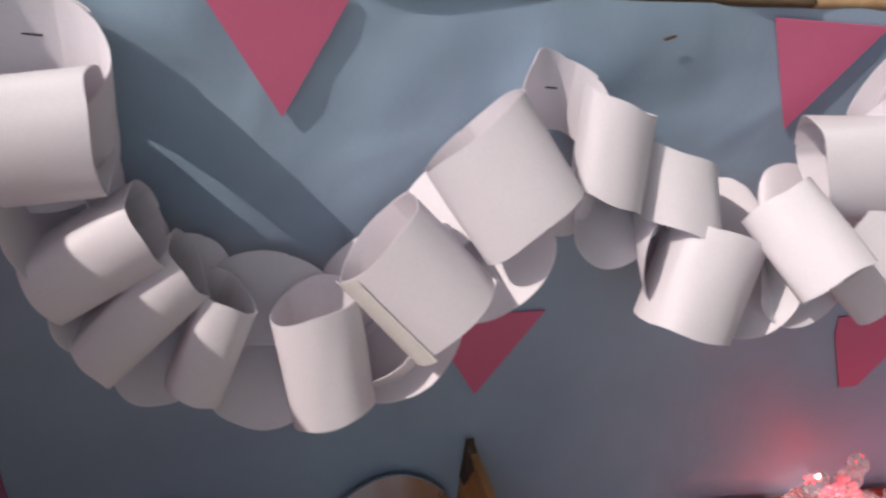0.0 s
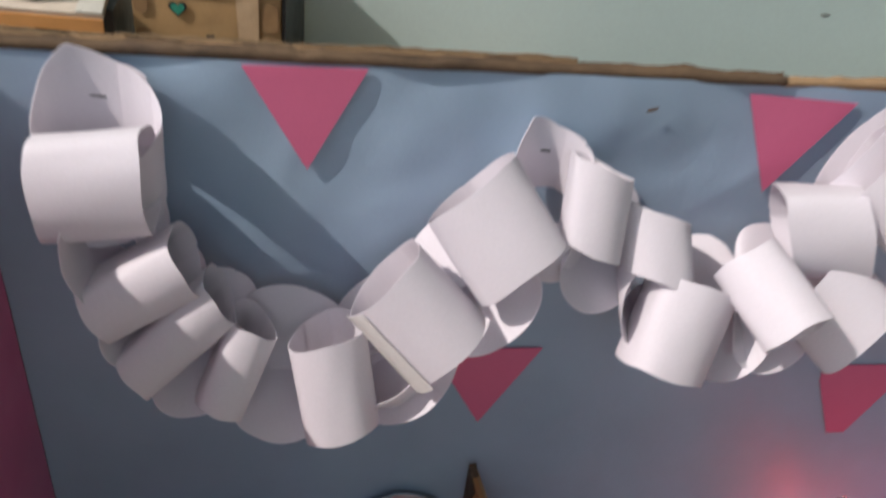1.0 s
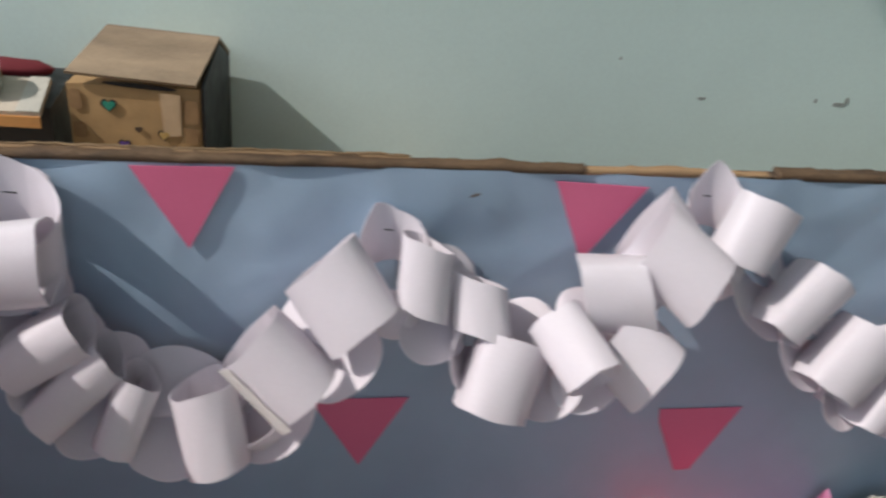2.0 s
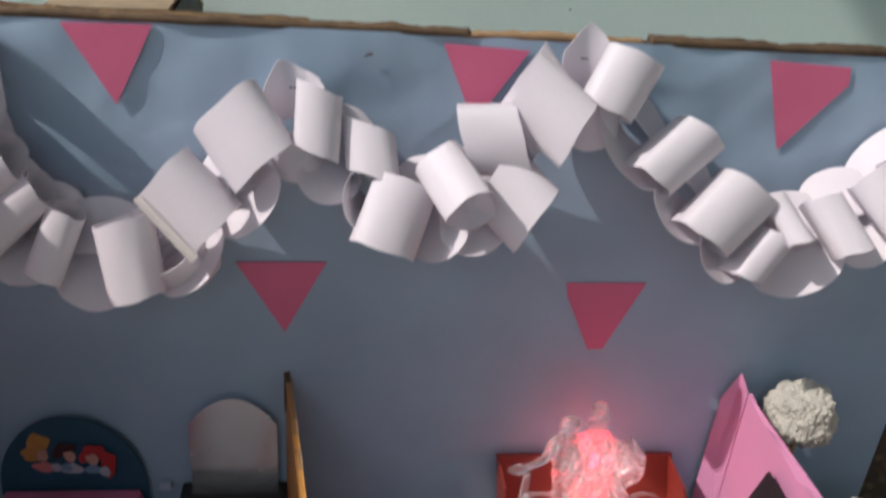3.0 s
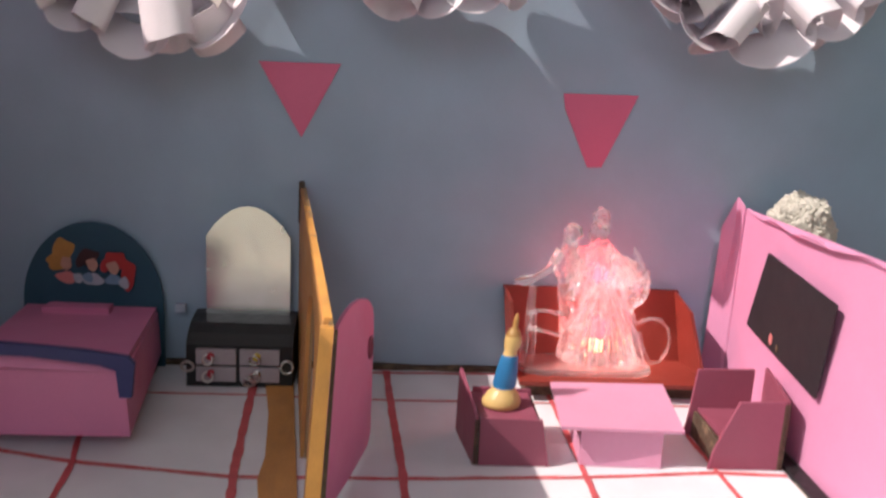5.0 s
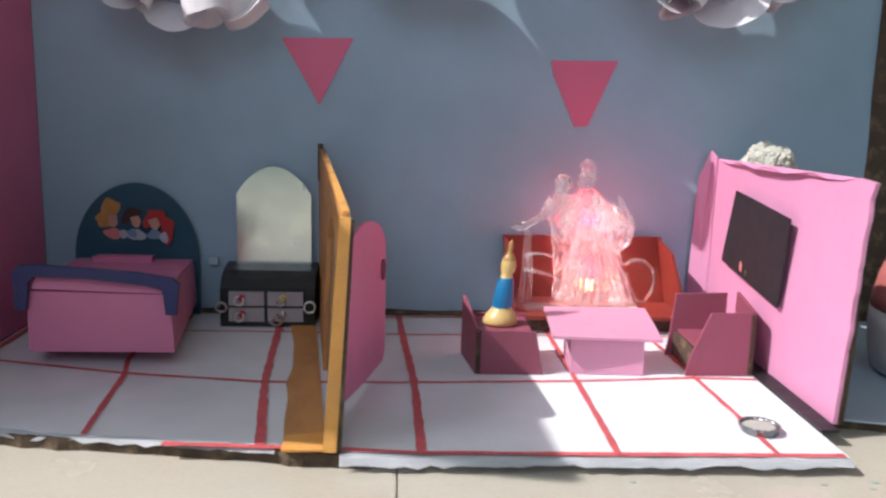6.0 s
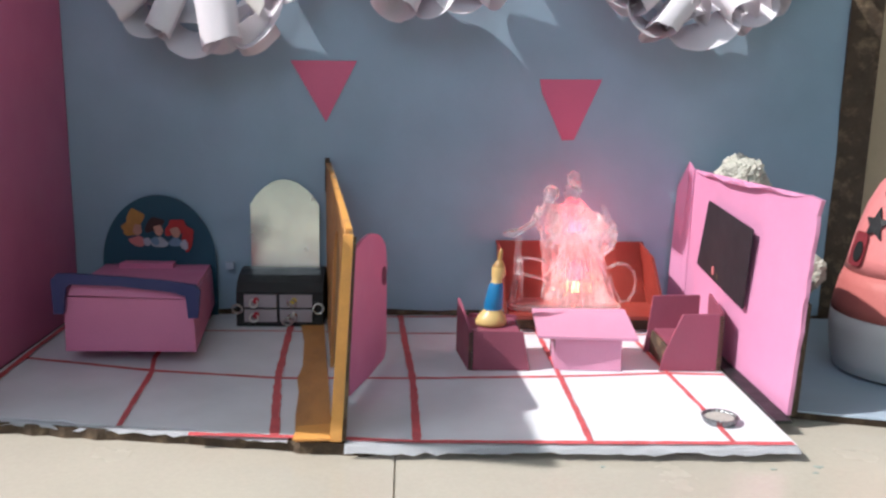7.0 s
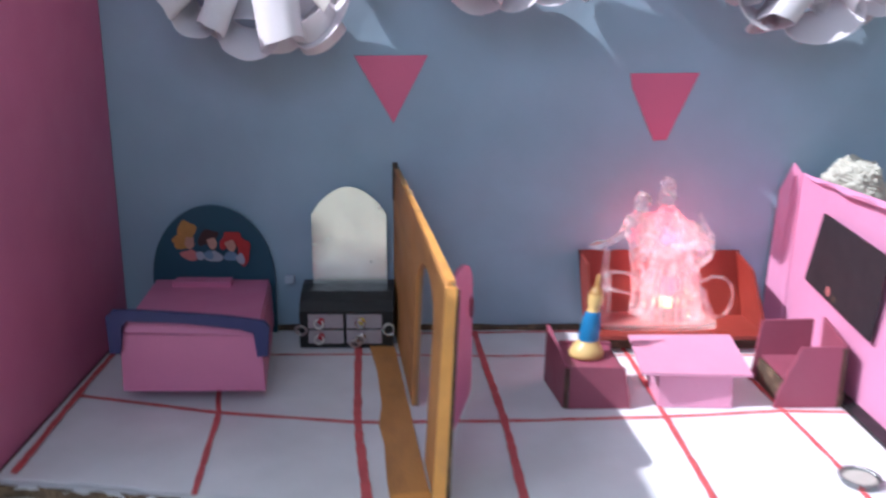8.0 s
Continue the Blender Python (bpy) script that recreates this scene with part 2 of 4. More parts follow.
def tube(points, radius, bm=None, sides=8):
    """A rod along points; radius: a number or one for each point."""
    bm = bm or bmesh.new()
    pts = [Vector(p) for p in points]
    rad = radius if isinstance(radius, (list, tuple)) else [radius] * len(pts)
    rings = []
    for i, p in enumerate(pts):
        d = (pts[min(i + 1, len(pts) - 1)] - pts[max(i - 1, 0)]).normalized()
        u = d.cross(Vector((0.31, 0.9, 0.27))).normalized()
        v = d.cross(u)
        rings.append([bm.verts.new(p + (u * math.cos(a) + v * math.sin(a)) * rad[i]) for a in [2 * math.pi * k / sides for k in range(sides)]])
    for a, b in zip(rings, rings[1:]):
        for k in range(sides):
            bm.faces.new((a[k], a[(k + 1) % sides], b[(k + 1) % sides], b[k]))
    bm.faces.new(rings[0][::-1])
    bm.faces.new(rings[-1])
    return bm


def ball(centre, radii, bm=None, rough=0.0, freq=40, sub=3):
    bm = bm or bmesh.new()
    made = bmesh.ops.create_icosphere(bm, subdivisions=sub, radius=1.0)["verts"]
    for v in made:
        k = 1 + rough * noise.noise(v.co * freq)
        v.co = Vector(centre) + Vector([v.co[i] * radii[i] * k for i in range(3)])
    return bm


def ragged(p0, p1, steps, amount, seed):
    """Points from p0 to p1 with an uneven line."""
    rnd = random.Random(seed)
    p0, p1 = Vector(p0), Vector(p1)
    out = []
    for i in range(steps + 1):
        k = i / steps
        out.append(p0.lerp(p1, k) + Vector([rnd.uniform(-amount[c], amount[c]) if 0 < i < steps else 0 for c in range(3)]))
    return out


# ---- the room ----
TILE_SIZE, FLOOR_Z = 0.60, -0.0115
ground = tagged(part("floor", box(-1.35, 3.6, -3.2, 0.49, FLOOR_Z - 0.1, FLOOR_Z - 0.0015), GROUT), "beige glazed floor tiles with thin dark joints", "floor", kind="structure")
wall_back = tagged(part("wall_back", box(-1.35, 3.6, 0.49, 0.64, FLOOR_Z - 0.1, 2.95), GREEN_WALL), "pale green painted room wall with small scuffs", "wall", kind="structure")
wall_right = tagged(part("wall_right", box(3.6, 3.75, -3.35, 0.64, FLOOR_Z - 0.1, 2.95), GREEN_WALL), "pale green painted room wall", "wall", kind="structure")
# left and front walls and ceiling are unseen, added to close in the daylight
left_wall = bmesh.new()
for y0, y1, z0, z1 in ((-3.35, -1.75, -0.11, 2.95), (0.30, 0.64, -0.11, 2.95), (-1.75, 0.30, -0.11, 0.80), (-1.75, 0.30, 2.87, 2.95)):
    box(-1.45, -1.35, y0, y1, z0, z1, left_wall)
wall_left = tagged(part("wall_left", left_wall, GREEN_WALL), "unseen pale green painted room wall with a tall window opening", "wall", kind="structure")
front_wall = bmesh.new()
for x0, x1, z0, z1 in ((-1.35, -1.25, -0.11, 2.95), (0.90, 3.6, -0.11, 2.95), (-1.25, 0.90, -0.11, 1.20), (-1.25, 0.90, 2.87, 2.95)):
    box(x0, x1, -3.35, -3.2, z0, z1, front_wall)
wall_front = tagged(part("wall_front", front_wall, GREEN_WALL), "unseen pale green painted room wall, its opening added for light", "wall", kind="structure")
ceiling = tagged(part("ceiling", box(-1.45, 3.75, -3.35, 0.64, 2.951, 3.05), TOY_WHITE), "unseen plain white painted ceiling", "ceiling", kind="structure")
for k, (x, z, w, h) in enumerate(((0.64, 0.372, 0.012, 0.002), (0.80, 0.376, 0.004, 0.003), (0.835, 0.372, 0.02, 0.003), (0.845, 0.378, 0.006, 0.005), (0.52, 0.420, 0.003, 0.002))):
    scuff = [(x + w * 0.5 * math.cos(a) * (1 + 0.2 * math.sin(3 * a + k)), 0.4895, z + h * math.sin(a)) for a in [2 * math.pi * i / 12 for i in range(12)]]
    part("scuff_mark", plate(scuff, 0.0004, way=(0, 1, 0)), SCUFF, wall_back)

# ---- the dollhouse shell ----
LEFT, RIGHT, TOP = -0.118, 0.788, 0.500
house = thing("cardboard_dollhouse", "open cardboard dollhouse lined with blue and pink paper", "dollhouse")
base_outline = [(-0.135, 0.012, 0)] + ragged((-0.135, -0.322, 0), (0.18, -0.366, 0), 22, (0.002, 0.003, 0), 4) + ragged((0.19, -0.372, 0), (0.245, -0.376, 0), 4, (0.002, 0.002, 0), 5) + ragged((0.262, -0.366, 0), (0.586, -0.372, 0), 16, (0.002, 0.002, 0), 6) + [(0.592, 0.012, 0)]
part("base_board", plate([(x, y, FLOOR_Z) for x, y, z in base_outline], -0.0018 - FLOOR_Z, way=(0, 0, 1)), DARK_CARD_AND_GAPS, house, "dark corrugated cardboard base with torn edge")
sheet = [(-0.116, -0.001, 0)] + ragged((-0.116, -0.318, 0), (0.18, -0.362, 0), 22, (0.001, 0.0035, 0), 7) + ragged((0.20, -0.370, 0), (0.588, -0.380, 0), 22, (0.001, 0.002, 0), 8) + [(0.590, -0.001, 0)]
part("floor_sheet", plate([(x, y, -0.0013) for x, y, z in sheet], 0.0013, way=(0, 0, 1)), FLOOR_PAPER, house, "white paper floor")


def paper_lip(p0, p1, drop, steps, seed):
    """The torn edge of the floor paper, bent down over the base from under the sheet."""
    bm = bmesh.new()
    rows = [ragged((p0[0], p0[1] + 0.020, -0.0016), (p1[0], p1[1] + 0.020, -0.0016), steps, (0, 0, 0), seed),
            ragged((p0[0], p0[1] + 0.003, -0.0006), (p1[0], p1[1] + 0.003, -0.0006), steps, (0, 0.0012, 0.0004), seed + 1),
            ragged((p0[0], p0[1], -0.0018), (p1[0], p1[1], -0.0018), steps, (0, 0.0014, 0.0005), seed + 2),
            ragged((p0[0], p0[1] - 0.0012, -drop), (p1[0], p1[1] - 0.0012, -drop * 0.6), steps, (0, 0.0016, 0.0016), seed + 3)]
    rows = [[bm.verts.new(p) for p in row] for row in rows]
    for a, b in zip(rows, rows[1:]):
        for i in range(steps):
            bm.faces.new((a[i], a[i + 1], b[i + 1], b[i]))
    bmesh.ops.solidify(bm, geom=bm.faces[:], thickness=0.0005)
    return bm


part("paper_lip", paper_lip((0.226, -0.3810), (0.588, -0.3868), 0.0068, 40, 18), FLOOR_PAPER, house, "white paper edge folded over the base", smooth=True)
part("paper_lip", paper_lip((-0.112, -0.3235), (0.180, -0.3690), 0.0050, 44, 48), FLOOR_PAPER, house, "torn white paper fringe", smooth=True)
part("back_panel", box(0.690, RIGHT, 0.0125, 0.0195, FLOOR_Z, TOP - 0.0025), DARK_CARD_AND_GAPS, house, "brown cardboard back panel")
part("back_panel", box(LEFT - 0.012, 0.690, 0.002, 0.012, FLOOR_Z, TOP - 0.0025), DARK_CARD_AND_GAPS, house, "brown cardboard back panel")


def gap_strip():
    """A dark uneven strip painting the gap's shade between the floor paper and the back wall."""
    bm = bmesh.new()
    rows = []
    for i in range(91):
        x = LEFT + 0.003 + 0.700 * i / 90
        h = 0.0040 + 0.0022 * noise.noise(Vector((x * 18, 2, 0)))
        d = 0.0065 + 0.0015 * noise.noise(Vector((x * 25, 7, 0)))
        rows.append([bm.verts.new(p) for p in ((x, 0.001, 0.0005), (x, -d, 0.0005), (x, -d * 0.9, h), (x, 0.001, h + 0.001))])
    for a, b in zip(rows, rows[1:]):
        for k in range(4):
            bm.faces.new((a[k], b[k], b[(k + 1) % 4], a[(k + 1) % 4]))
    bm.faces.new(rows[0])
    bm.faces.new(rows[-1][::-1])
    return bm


def paper_place(x, z, y=0.0012, bulge=0.006, seed=3.3):
    """How far back the wall paper lies at a spot: soft waves and creases, and a lower right part that bends away behind a crease."""
    p = Vector((x * 6, z * 6, seed))
    d = bulge * max(0.0, noise.noise(p) + 0.35 * noise.noise(p * 3.1)) + 0.6 * bulge * max(0, 0.12 - abs(noise.noise(p * 1.7 + Vector((3, 1, 0)))))
    high = min(max((z - 0.36) / 0.10, 0.0), 1.0)
    d += bulge * high * (0.55 * max(0.0, 0.22 - abs(noise.noise(p * 2.3 + Vector((9, 4, 0))))) + 0.30 * noise.noise(p * 5.0))
    return y - max(d, -0.0004) + 0.10 * max(0.0, x - 0.690) * min(max((0.47 - z) / 0.10, 0.0), 1.0)


def sheet_xz(x0, x1, z0, z1, nx, nz):
    """The paper sheet on the back panel."""
    bm = bmesh.new()
    grid = [[bm.verts.new((x, paper_place(x, z), z)) for z in [z0 + (z1 - z0) * j / nz for j in range(nz + 1)]] for x in [x0 + (x1 - x0) * i / nx for i in range(nx + 1)]]
    for i in range(nx):
        for j in range(nz):
            bm.faces.new((grid[i][j], grid[i + 1][j], grid[i + 1][j + 1], grid[i][j + 1]))
    return bm


part("back_paper", sheet_xz(LEFT, RIGHT, -0.001, TOP - 0.002, 190, 110), BLUE_PAPER, house, "blue paper lining with soft creases", smooth=True)
part("dent", plate([(0.2445 + 0.0034 * math.cos(a), -0.0052, 0.4810 + 0.0009 * math.sin(a) + 0.0012 * math.cos(a)) for a in [2 * math.pi * i / 12 for i in range(12)]], 0.0005, way=(0, -1, 0)), TORN, house, "small dark dent in the paper")
part("wall_foot_gap", gap_strip(), DARK_CARD_AND_GAPS, house, "dark strip for the shaded gap along the wall foot")
LEFT_EDGE = [(-0.338, 0.0), (-0.356, 0.07), (-0.448, 0.32), (-0.540, 0.518)]
left_panel = [(LEFT - 0.004, 0.0, FLOOR_Z), (LEFT - 0.004, -0.338, FLOOR_Z)] + [(LEFT - 0.004, y, z) for y, z in LEFT_EDGE] + [(LEFT - 0.004, 0.0, 0.500)]
part("left_panel", plate(left_panel, 0.008, way=(-1, 0, 0)), KRAFT, house, "brown cardboard side panel")
part("left_paper", plate([(LEFT, 0.0, 0.0)] + [(LEFT, y + 0.002, z * 0.996) for y, z in LEFT_EDGE] + [(LEFT, 0.0, 0.470)], 0.0035, way=(-1, 0, 0)), PINK_PAPER, house, "dark pink paper lining")


def torn_strip(x0, x1, y0, y1, z, height, steps, seed):
    """A torn corrugated edge along x."""
    rnd = random.Random(seed)
    bm = bmesh.new()
    rows = []
    for i in range(steps + 1):
        x = x0 + (x1 - x0) * i / steps
        up = height * (0.75 + 0.35 * noise.noise(Vector((x * 48, seed, 0))) + 0.45 * noise.noise(Vector((x * 15, seed, 3))) + 0.22 * noise.noise(Vector((x * 120, seed, 7))) + 0.08 * rnd.random())
        out = 0.0010 * noise.noise(Vector((x * 30, seed, 5)))
        sag = 0.003 * noise.noise(Vector((x * 9, seed, 9)))
        prof = ((y0 + out, z - 0.002), (y0 - 0.0012 + out, z + up * 0.5 + sag), (y0 + 0.002 + out, z + up + sag), ((y0 + y1) / 2, z + up * 0.6 + sag), (y1 - 0.002, z + up * 1.05 + sag), (y1, z + up * 0.4 + sag), (y1, z - 0.002))
        rows.append([bm.verts.new((x, y, zz)) for y, zz in prof])
    for a, b in zip(rows, rows[1:]):
        for k in range(len(a)):
            m = (k + 1) % len(a)
            bm.faces.new((a[k], b[k], b[m], a[m]))
    bm.faces.new(rows[0])
    bm.faces.new(rows[-1][::-1])
    return bm


part("torn_top_edge", torn_strip(LEFT - 0.012, 0.320, -0.001, 0.0075, TOP - 0.0015, 0.0052, 240, 2), TORN, house, "torn brown cardboard edge", smooth=True)
part("torn_top_edge", torn_strip(0.318, 0.456, 0.001, 0.0065, TOP - 0.0022, 0.0036, 90, 4), KRAFT, house, "pale torn cardboard edge", smooth=True)
part("torn_top_edge", torn_strip(0.462, RIGHT + 0.03, -0.001, 0.0095, TOP - 0.002, 0.0052, 160, 6), TORN, house, "torn brown cardboard edge", smooth=True)
part("torn_fringe", torn_strip(-0.100, 0.200, 0.0060, 0.0072, TOP + 0.0015, 0.0034, 200, 21), KRAFT, house, "pale paper fringe on the torn edge", smooth=True)
part("right_flap", plate([(RIGHT, 0.012, FLOOR_Z), (RIGHT + 0.036, 0.004, FLOOR_Z), (RIGHT + 0.036, 0.000, TOP), (RIGHT, 0.004, TOP)], 0.006, way=(0, 1, 0)), DARK_CARD_AND_GAPS, house, "dark brown cardboard flap")


def pen_line(points, width, seed):
    """A felt-pen line of uneven width on the floor paper; each lies a hair above the one before."""
    rnd = random.Random(seed)
    bm = bmesh.new()
    pts = []
    for a, b in zip(points, points[1:]):
        n = max(2, int((Vector(b) - Vector(a)).length / 0.008))
        pts += [Vector(a).lerp(Vector(b), i / n) for i in range(n)]
    pts.append(Vector(points[-1]))
    left, right = [], []
    for i, p in enumerate(pts):
        d = (pts[min(i + 1, len(pts) - 1)] - pts[max(i - 1, 0)]).normalized()
        s = Vector((-d.y, d.x))
        w = width * (0.8 + 0.4 * rnd.random()) / 2
        drift = 0.0007 * noise.noise(Vector((p.x * 40, p.y * 40, seed)))
        left.append(bm.verts.new((*(p + s * (w + drift)), 0.0004 + 0.00012 * seed)))
        right.append(bm.verts.new((*(p - s * (w - drift)), 0.0004 + 0.00012 * seed)))
    for i in range(len(pts) - 1):
        bm.faces.new((left[i], right[i], right[i + 1], left[i + 1]))
    return bm


FLOOR_LINES = [
    ([(-0.112, -0.172), (0.026, -0.209), (0.152, -0.229), (0.28, -0.228), (0.423, -0.221), (0.533, -0.210), (0.588, -0.213)], 0.0048),
    ([(-0.112, -0.072), (0.05, -0.076), (0.142, -0.076), (0.25, -0.081), (0.42, -0.080), (0.588, -0.080)], 0.0032),
    ([(0.10, -0.360), (0.20, -0.367), (0.284, -0.374), (0.423, -0.376), (0.586, -0.377)], 0.0060),
    ([(0.20, -0.017), (0.387, -0.010), (0.588, -0.010)], 0.0040),
    ([(0.016, -0.10), (0.020, -0.174), (0.029, -0.213), (0.040, -0.345)], 0.0048),
    ([(0.140, -0.030), (0.142, -0.074), (0.152, -0.229), (0.169, -0.364)], 0.0070),
    ([(0.266, -0.010), (0.270, -0.080), (0.280, -0.228), (0.283, -0.374)], 0.0066),
    ([(0.418, -0.010), (0.422, -0.082), (0.423, -0.221), (0.422, -0.377)], 0.0052),
    ([(0.524, -0.010), (0.528, -0.120), (0.532, -0.208), (0.536, -0.300), (0.537, -0.376)], 0.0042),
    ([(-0.110, -0.010), (-0.109, -0.150), (-0.104, -0.314)], 0.0060),
]
for k, (pts, w) in enumerate(FLOOR_LINES):
    part("red_floor_line", pen_line(pts, w, k), RED_LINE, house)


# ---- pennants ----
def pennant(corners, tint=PENNANT):
    """A triangular paper flag on the back wall, its lower tip lifting a little."""
    pts = [Vector((x, 0, z)) for x, z in corners]
    ztop = max(p.z for p in pts)
    bm = bmesh.new()
    near = min(paper_place(a.x + (b.x - a.x) * k / 8, a.z + (b.z - a.z) * k / 8) for a in pts for b in pts for k in range(9))
    low = [bm.verts.new((p.x, near - 0.0002 - 0.0006 * (ztop - p.z) / 0.07, p.z)) for p in pts]
    high = [bm.verts.new((v.co.x, v.co.y - 0.0009, v.co.z)) for v in low]
    bm.faces.new(low[::-1])
    bm.faces.new(high)
    for i in range(len(low)):
        j = (i + 1) % len(low)
        bm.faces.new((low[i], low[j], high[j], high[i]))
    ob = part("paper_pennant", bm, tint)
    return tagged(ob, "dark pink triangular paper pennant glued on the blue wall", "pennant", "pennants on the wall")


pennant([(0.022, 0.494), (0.087, 0.495), (0.056, 0.434)])
pennant([(0.301, 0.491), (0.368, 0.488), (0.329, 0.428)])
pennant([(0.562, 0.489), (0.631, 0.486), (0.633, 0.472), (0.586, 0.415)])
pennant([(0.138, 0.299), (0.214, 0.300), (0.178, 0.230)])
pennant([(0.425, 0.283), (0.498, 0.284), (0.468, 0.214), (0.454, 0.213), (0.428, 0.268)])


# ---- the paper chain ----
chain = thing("paper_chain_garland", "white paper chain garland hanging in three swags", "garland")


def link(c, u, v, w, ru, front, back, width, seed, lean=0.0, slip=0.0, uneven=1.0, peak=0.0, peak_at=0.0, start=None, turn=2 * math.pi + 0.5, tint=None, name="link"):
    """A paper ring: it turns in the plane of u and v with half-axis ru along u and front and back along v, its strip width lies along w;
    lean: how far its front slips along w; slip: how far its u side does; start: where the strip begins; turn: how far round it goes."""
    c, u, v, w = Vector(c), Vector(u).normalized(), Vector(v).normalized(), Vector(w).normalized()
    rnd = random.Random(seed)
    ph, e3, e2 = rnd.uniform(0, 6.28), rnd.uniform(0.0, 0.05) * uneven, rnd.uniform(-0.05, 0.05) * uneven
    flare, begin = rnd.uniform(-0.07, 0.07) * uneven, rnd.uniform(2.3, 3.9) + math.pi / 2
    begin = begin if start is None else start
    dents = [(rnd.uniform(0, 2 * math.pi), rnd.uniform(0.02, 0.06) * uneven, rnd.uniform(0.3, 0.6), rnd.uniform(-0.8, 0.8)) for _ in range(3)]
    n, m = 84, 6
    bm = bmesh.new()

    def spot(i, s, off):
        t = i / n
        a = begin + t * turn
        k = 1 + e3 * math.sin(3 * a + ph) + e2 * math.sin(2 * a + ph * 2) + (0.05 * (t - 0.90) / 0.10 if t > 0.90 and turn > 6 else 0) - (0.03 if t < 0.09 and turn > 6 else 0)
        kk = k * (1 + flare * s + 0.012 * math.sin(5 * a + 3 * s + ph))
        for at, deep, wide, slant in dents:
            kk -= deep * max(0.0, 1 - abs((a + slant * s - at + math.pi) % (2 * math.pi) - math.pi) / wide)
        along = s * width * (1 + 0.02 * math.sin(4 * a + ph)) + lean * width * math.sin(a) + slip * width * math.cos(a)
        if peak:
            rear = abs((a + math.pi / 2 + peak_at + math.pi) % (2 * math.pi) - math.pi)
            along += peak * (s + 0.5) * max(0.0, 1 - rear / 0.75)
        rv = front if math.sin(a) > 0 else back
        return c + u * math.cos(a) * (ru * kk + off) + v * math.sin(a) * (rv * kk + off) + w * along

    def strip(rows):
        rows = [[bm.verts.new(p) for p in row] for row in rows]
        for a, b in zip(rows, rows[1:]):
            for j in range(len(a) - 1):
                bm.faces.new((a[j], b[j], b[j + 1], a[j + 1]))

    th = 0.0002
    strip([[spot(i, j / m - 0.5, th) for j in range(m + 1)] for i in range(n + 1)])
    strip([[spot(i, 0.5 - j / m, -th) for j in range(m + 1)] for i in range(n + 1)])
    for s in (-0.5, 0.5):
        strip([[spot(i, s, -2 * s * th), spot(i, s, 2 * s * th)] for i in range(n + 1)])
    mesh = bpy.data.meshes.new(name)
    bm.to_mesh(mesh)
    bm.free()
    mesh.materials.append(tint or WHITE_PAPER)
    for p in mesh.polygons:
        p.use_smooth = True
    ob = new(name, mesh)
    ob.parent = chain
    return ob


# rings that turn their outside to the room: place of the face, angle of the strip's width in the wall's plane, how far its lower end
# stands out (degrees), width, length along the chain, slant
SWAG_1 = [
    (-0.043, -0.060, 0.454, -173, 0, 0.051, 0.053, 0.04), (-0.026, -0.068, 0.399, -148, 4, 0.055, 0.035, 0.04),
    (-0.010, -0.071, 0.369, -136, 9, 0.065, 0.029, 0.05), (0.020, -0.073, 0.350, -112, 15, 0.053, 0.027, 0.03),
    (0.073, -0.077, 0.342, -80, 15, 0.060, 0.042, -0.05), (0.116, -0.072, 0.385, -46, 12, 0.056, 0.052, -0.05),
    (0.156, -0.055, 0.431, -53, 22, 0.054, 0.057, -0.07)]
SWAG_2 = [
    (0.208, -0.052, 0.444, -93, 18, 0.047, 0.033, 0.12), (0.247, -0.053, 0.422, -82, 26, 0.039, 0.037, 0.22),
    (0.265, -0.073, 0.380, -111, 25, 0.055, 0.050, -0.01), (0.306, -0.080, 0.410, -46, 53, 0.050, 0.039, 0.01),
    (0.338, -0.059, 0.436, -174, -10, 0.044, 0.053, -0.15), (0.376, -0.060, 0.461, -38, 22, 0.054, 0.052, -0.12),
    (0.355, -0.070, 0.395, -41, 25, 0.047, 0.057, -0.13), (0.371, -0.036, 0.458, -51, 19, 0.048, 0.058, -0.20)]
SWAG_3 = [
    (0.429, -0.048, 0.479, -120, 19, 0.047, 0.043, -0.05), (0.480, -0.054, 0.426, -145, 22, 0.060, 0.041, -0.10),
    (0.523, -0.070, 0.386, -139, 20, 0.058, 0.051, -0.10), (0.556, -0.079, 0.355, -131, 18, 0.045, 0.026, -0.11),
    (0.570, -0.073, 0.384, -56, 40, 0.044, 0.019, 0.06), (0.616, -0.070, 0.378, -55, 36, 0.051, 0.030, 0.07),
    (0.655, -0.065, 0.398, -50, 34, 0.054, 0.036, -0.03), (0.690, -0.055, 0.440, -50, 28, 0.054, 0.044, 0.0)]
# the ring whose glued strip end shows on its face
GLUED = (0, 5)
# which face rings a ring joins, how far that one reaches to either side of the chain, and how far it hangs out of the line
TIES = ([(0, 1, 0.029, 0.004), (1, 2, 0.027, 0.008), (2, 3, 0.026, 0.010), (3, 4, 0.026, 0.011), (4, 5, 0.022, 0.034), (5, 6, 0.022, 0.034)],
        [(0, 1, 0.023, 0.022), (1, 2, 0.023, 0.018), (2, 3, 0.024, 0.019), (3, 6, 0.025, 0.016)],
        [(0, 1, 0.025, 0.014), (1, 2, 0.027, 0.013), (2, 3, 0.026, 0.013), (3, 5, 0.024, 0.017), (5, 6, 0.024, 0.015), (6, 7, 0.024, 0.013)])
PINS = [(-0.046, 0.472, 0.031, 0.050), (0.190, 0.450, 0.023, 0.046), (0.412, 0.482, 0.025, 0.046), (0.722, 0.470, 0.030, 0.048)]

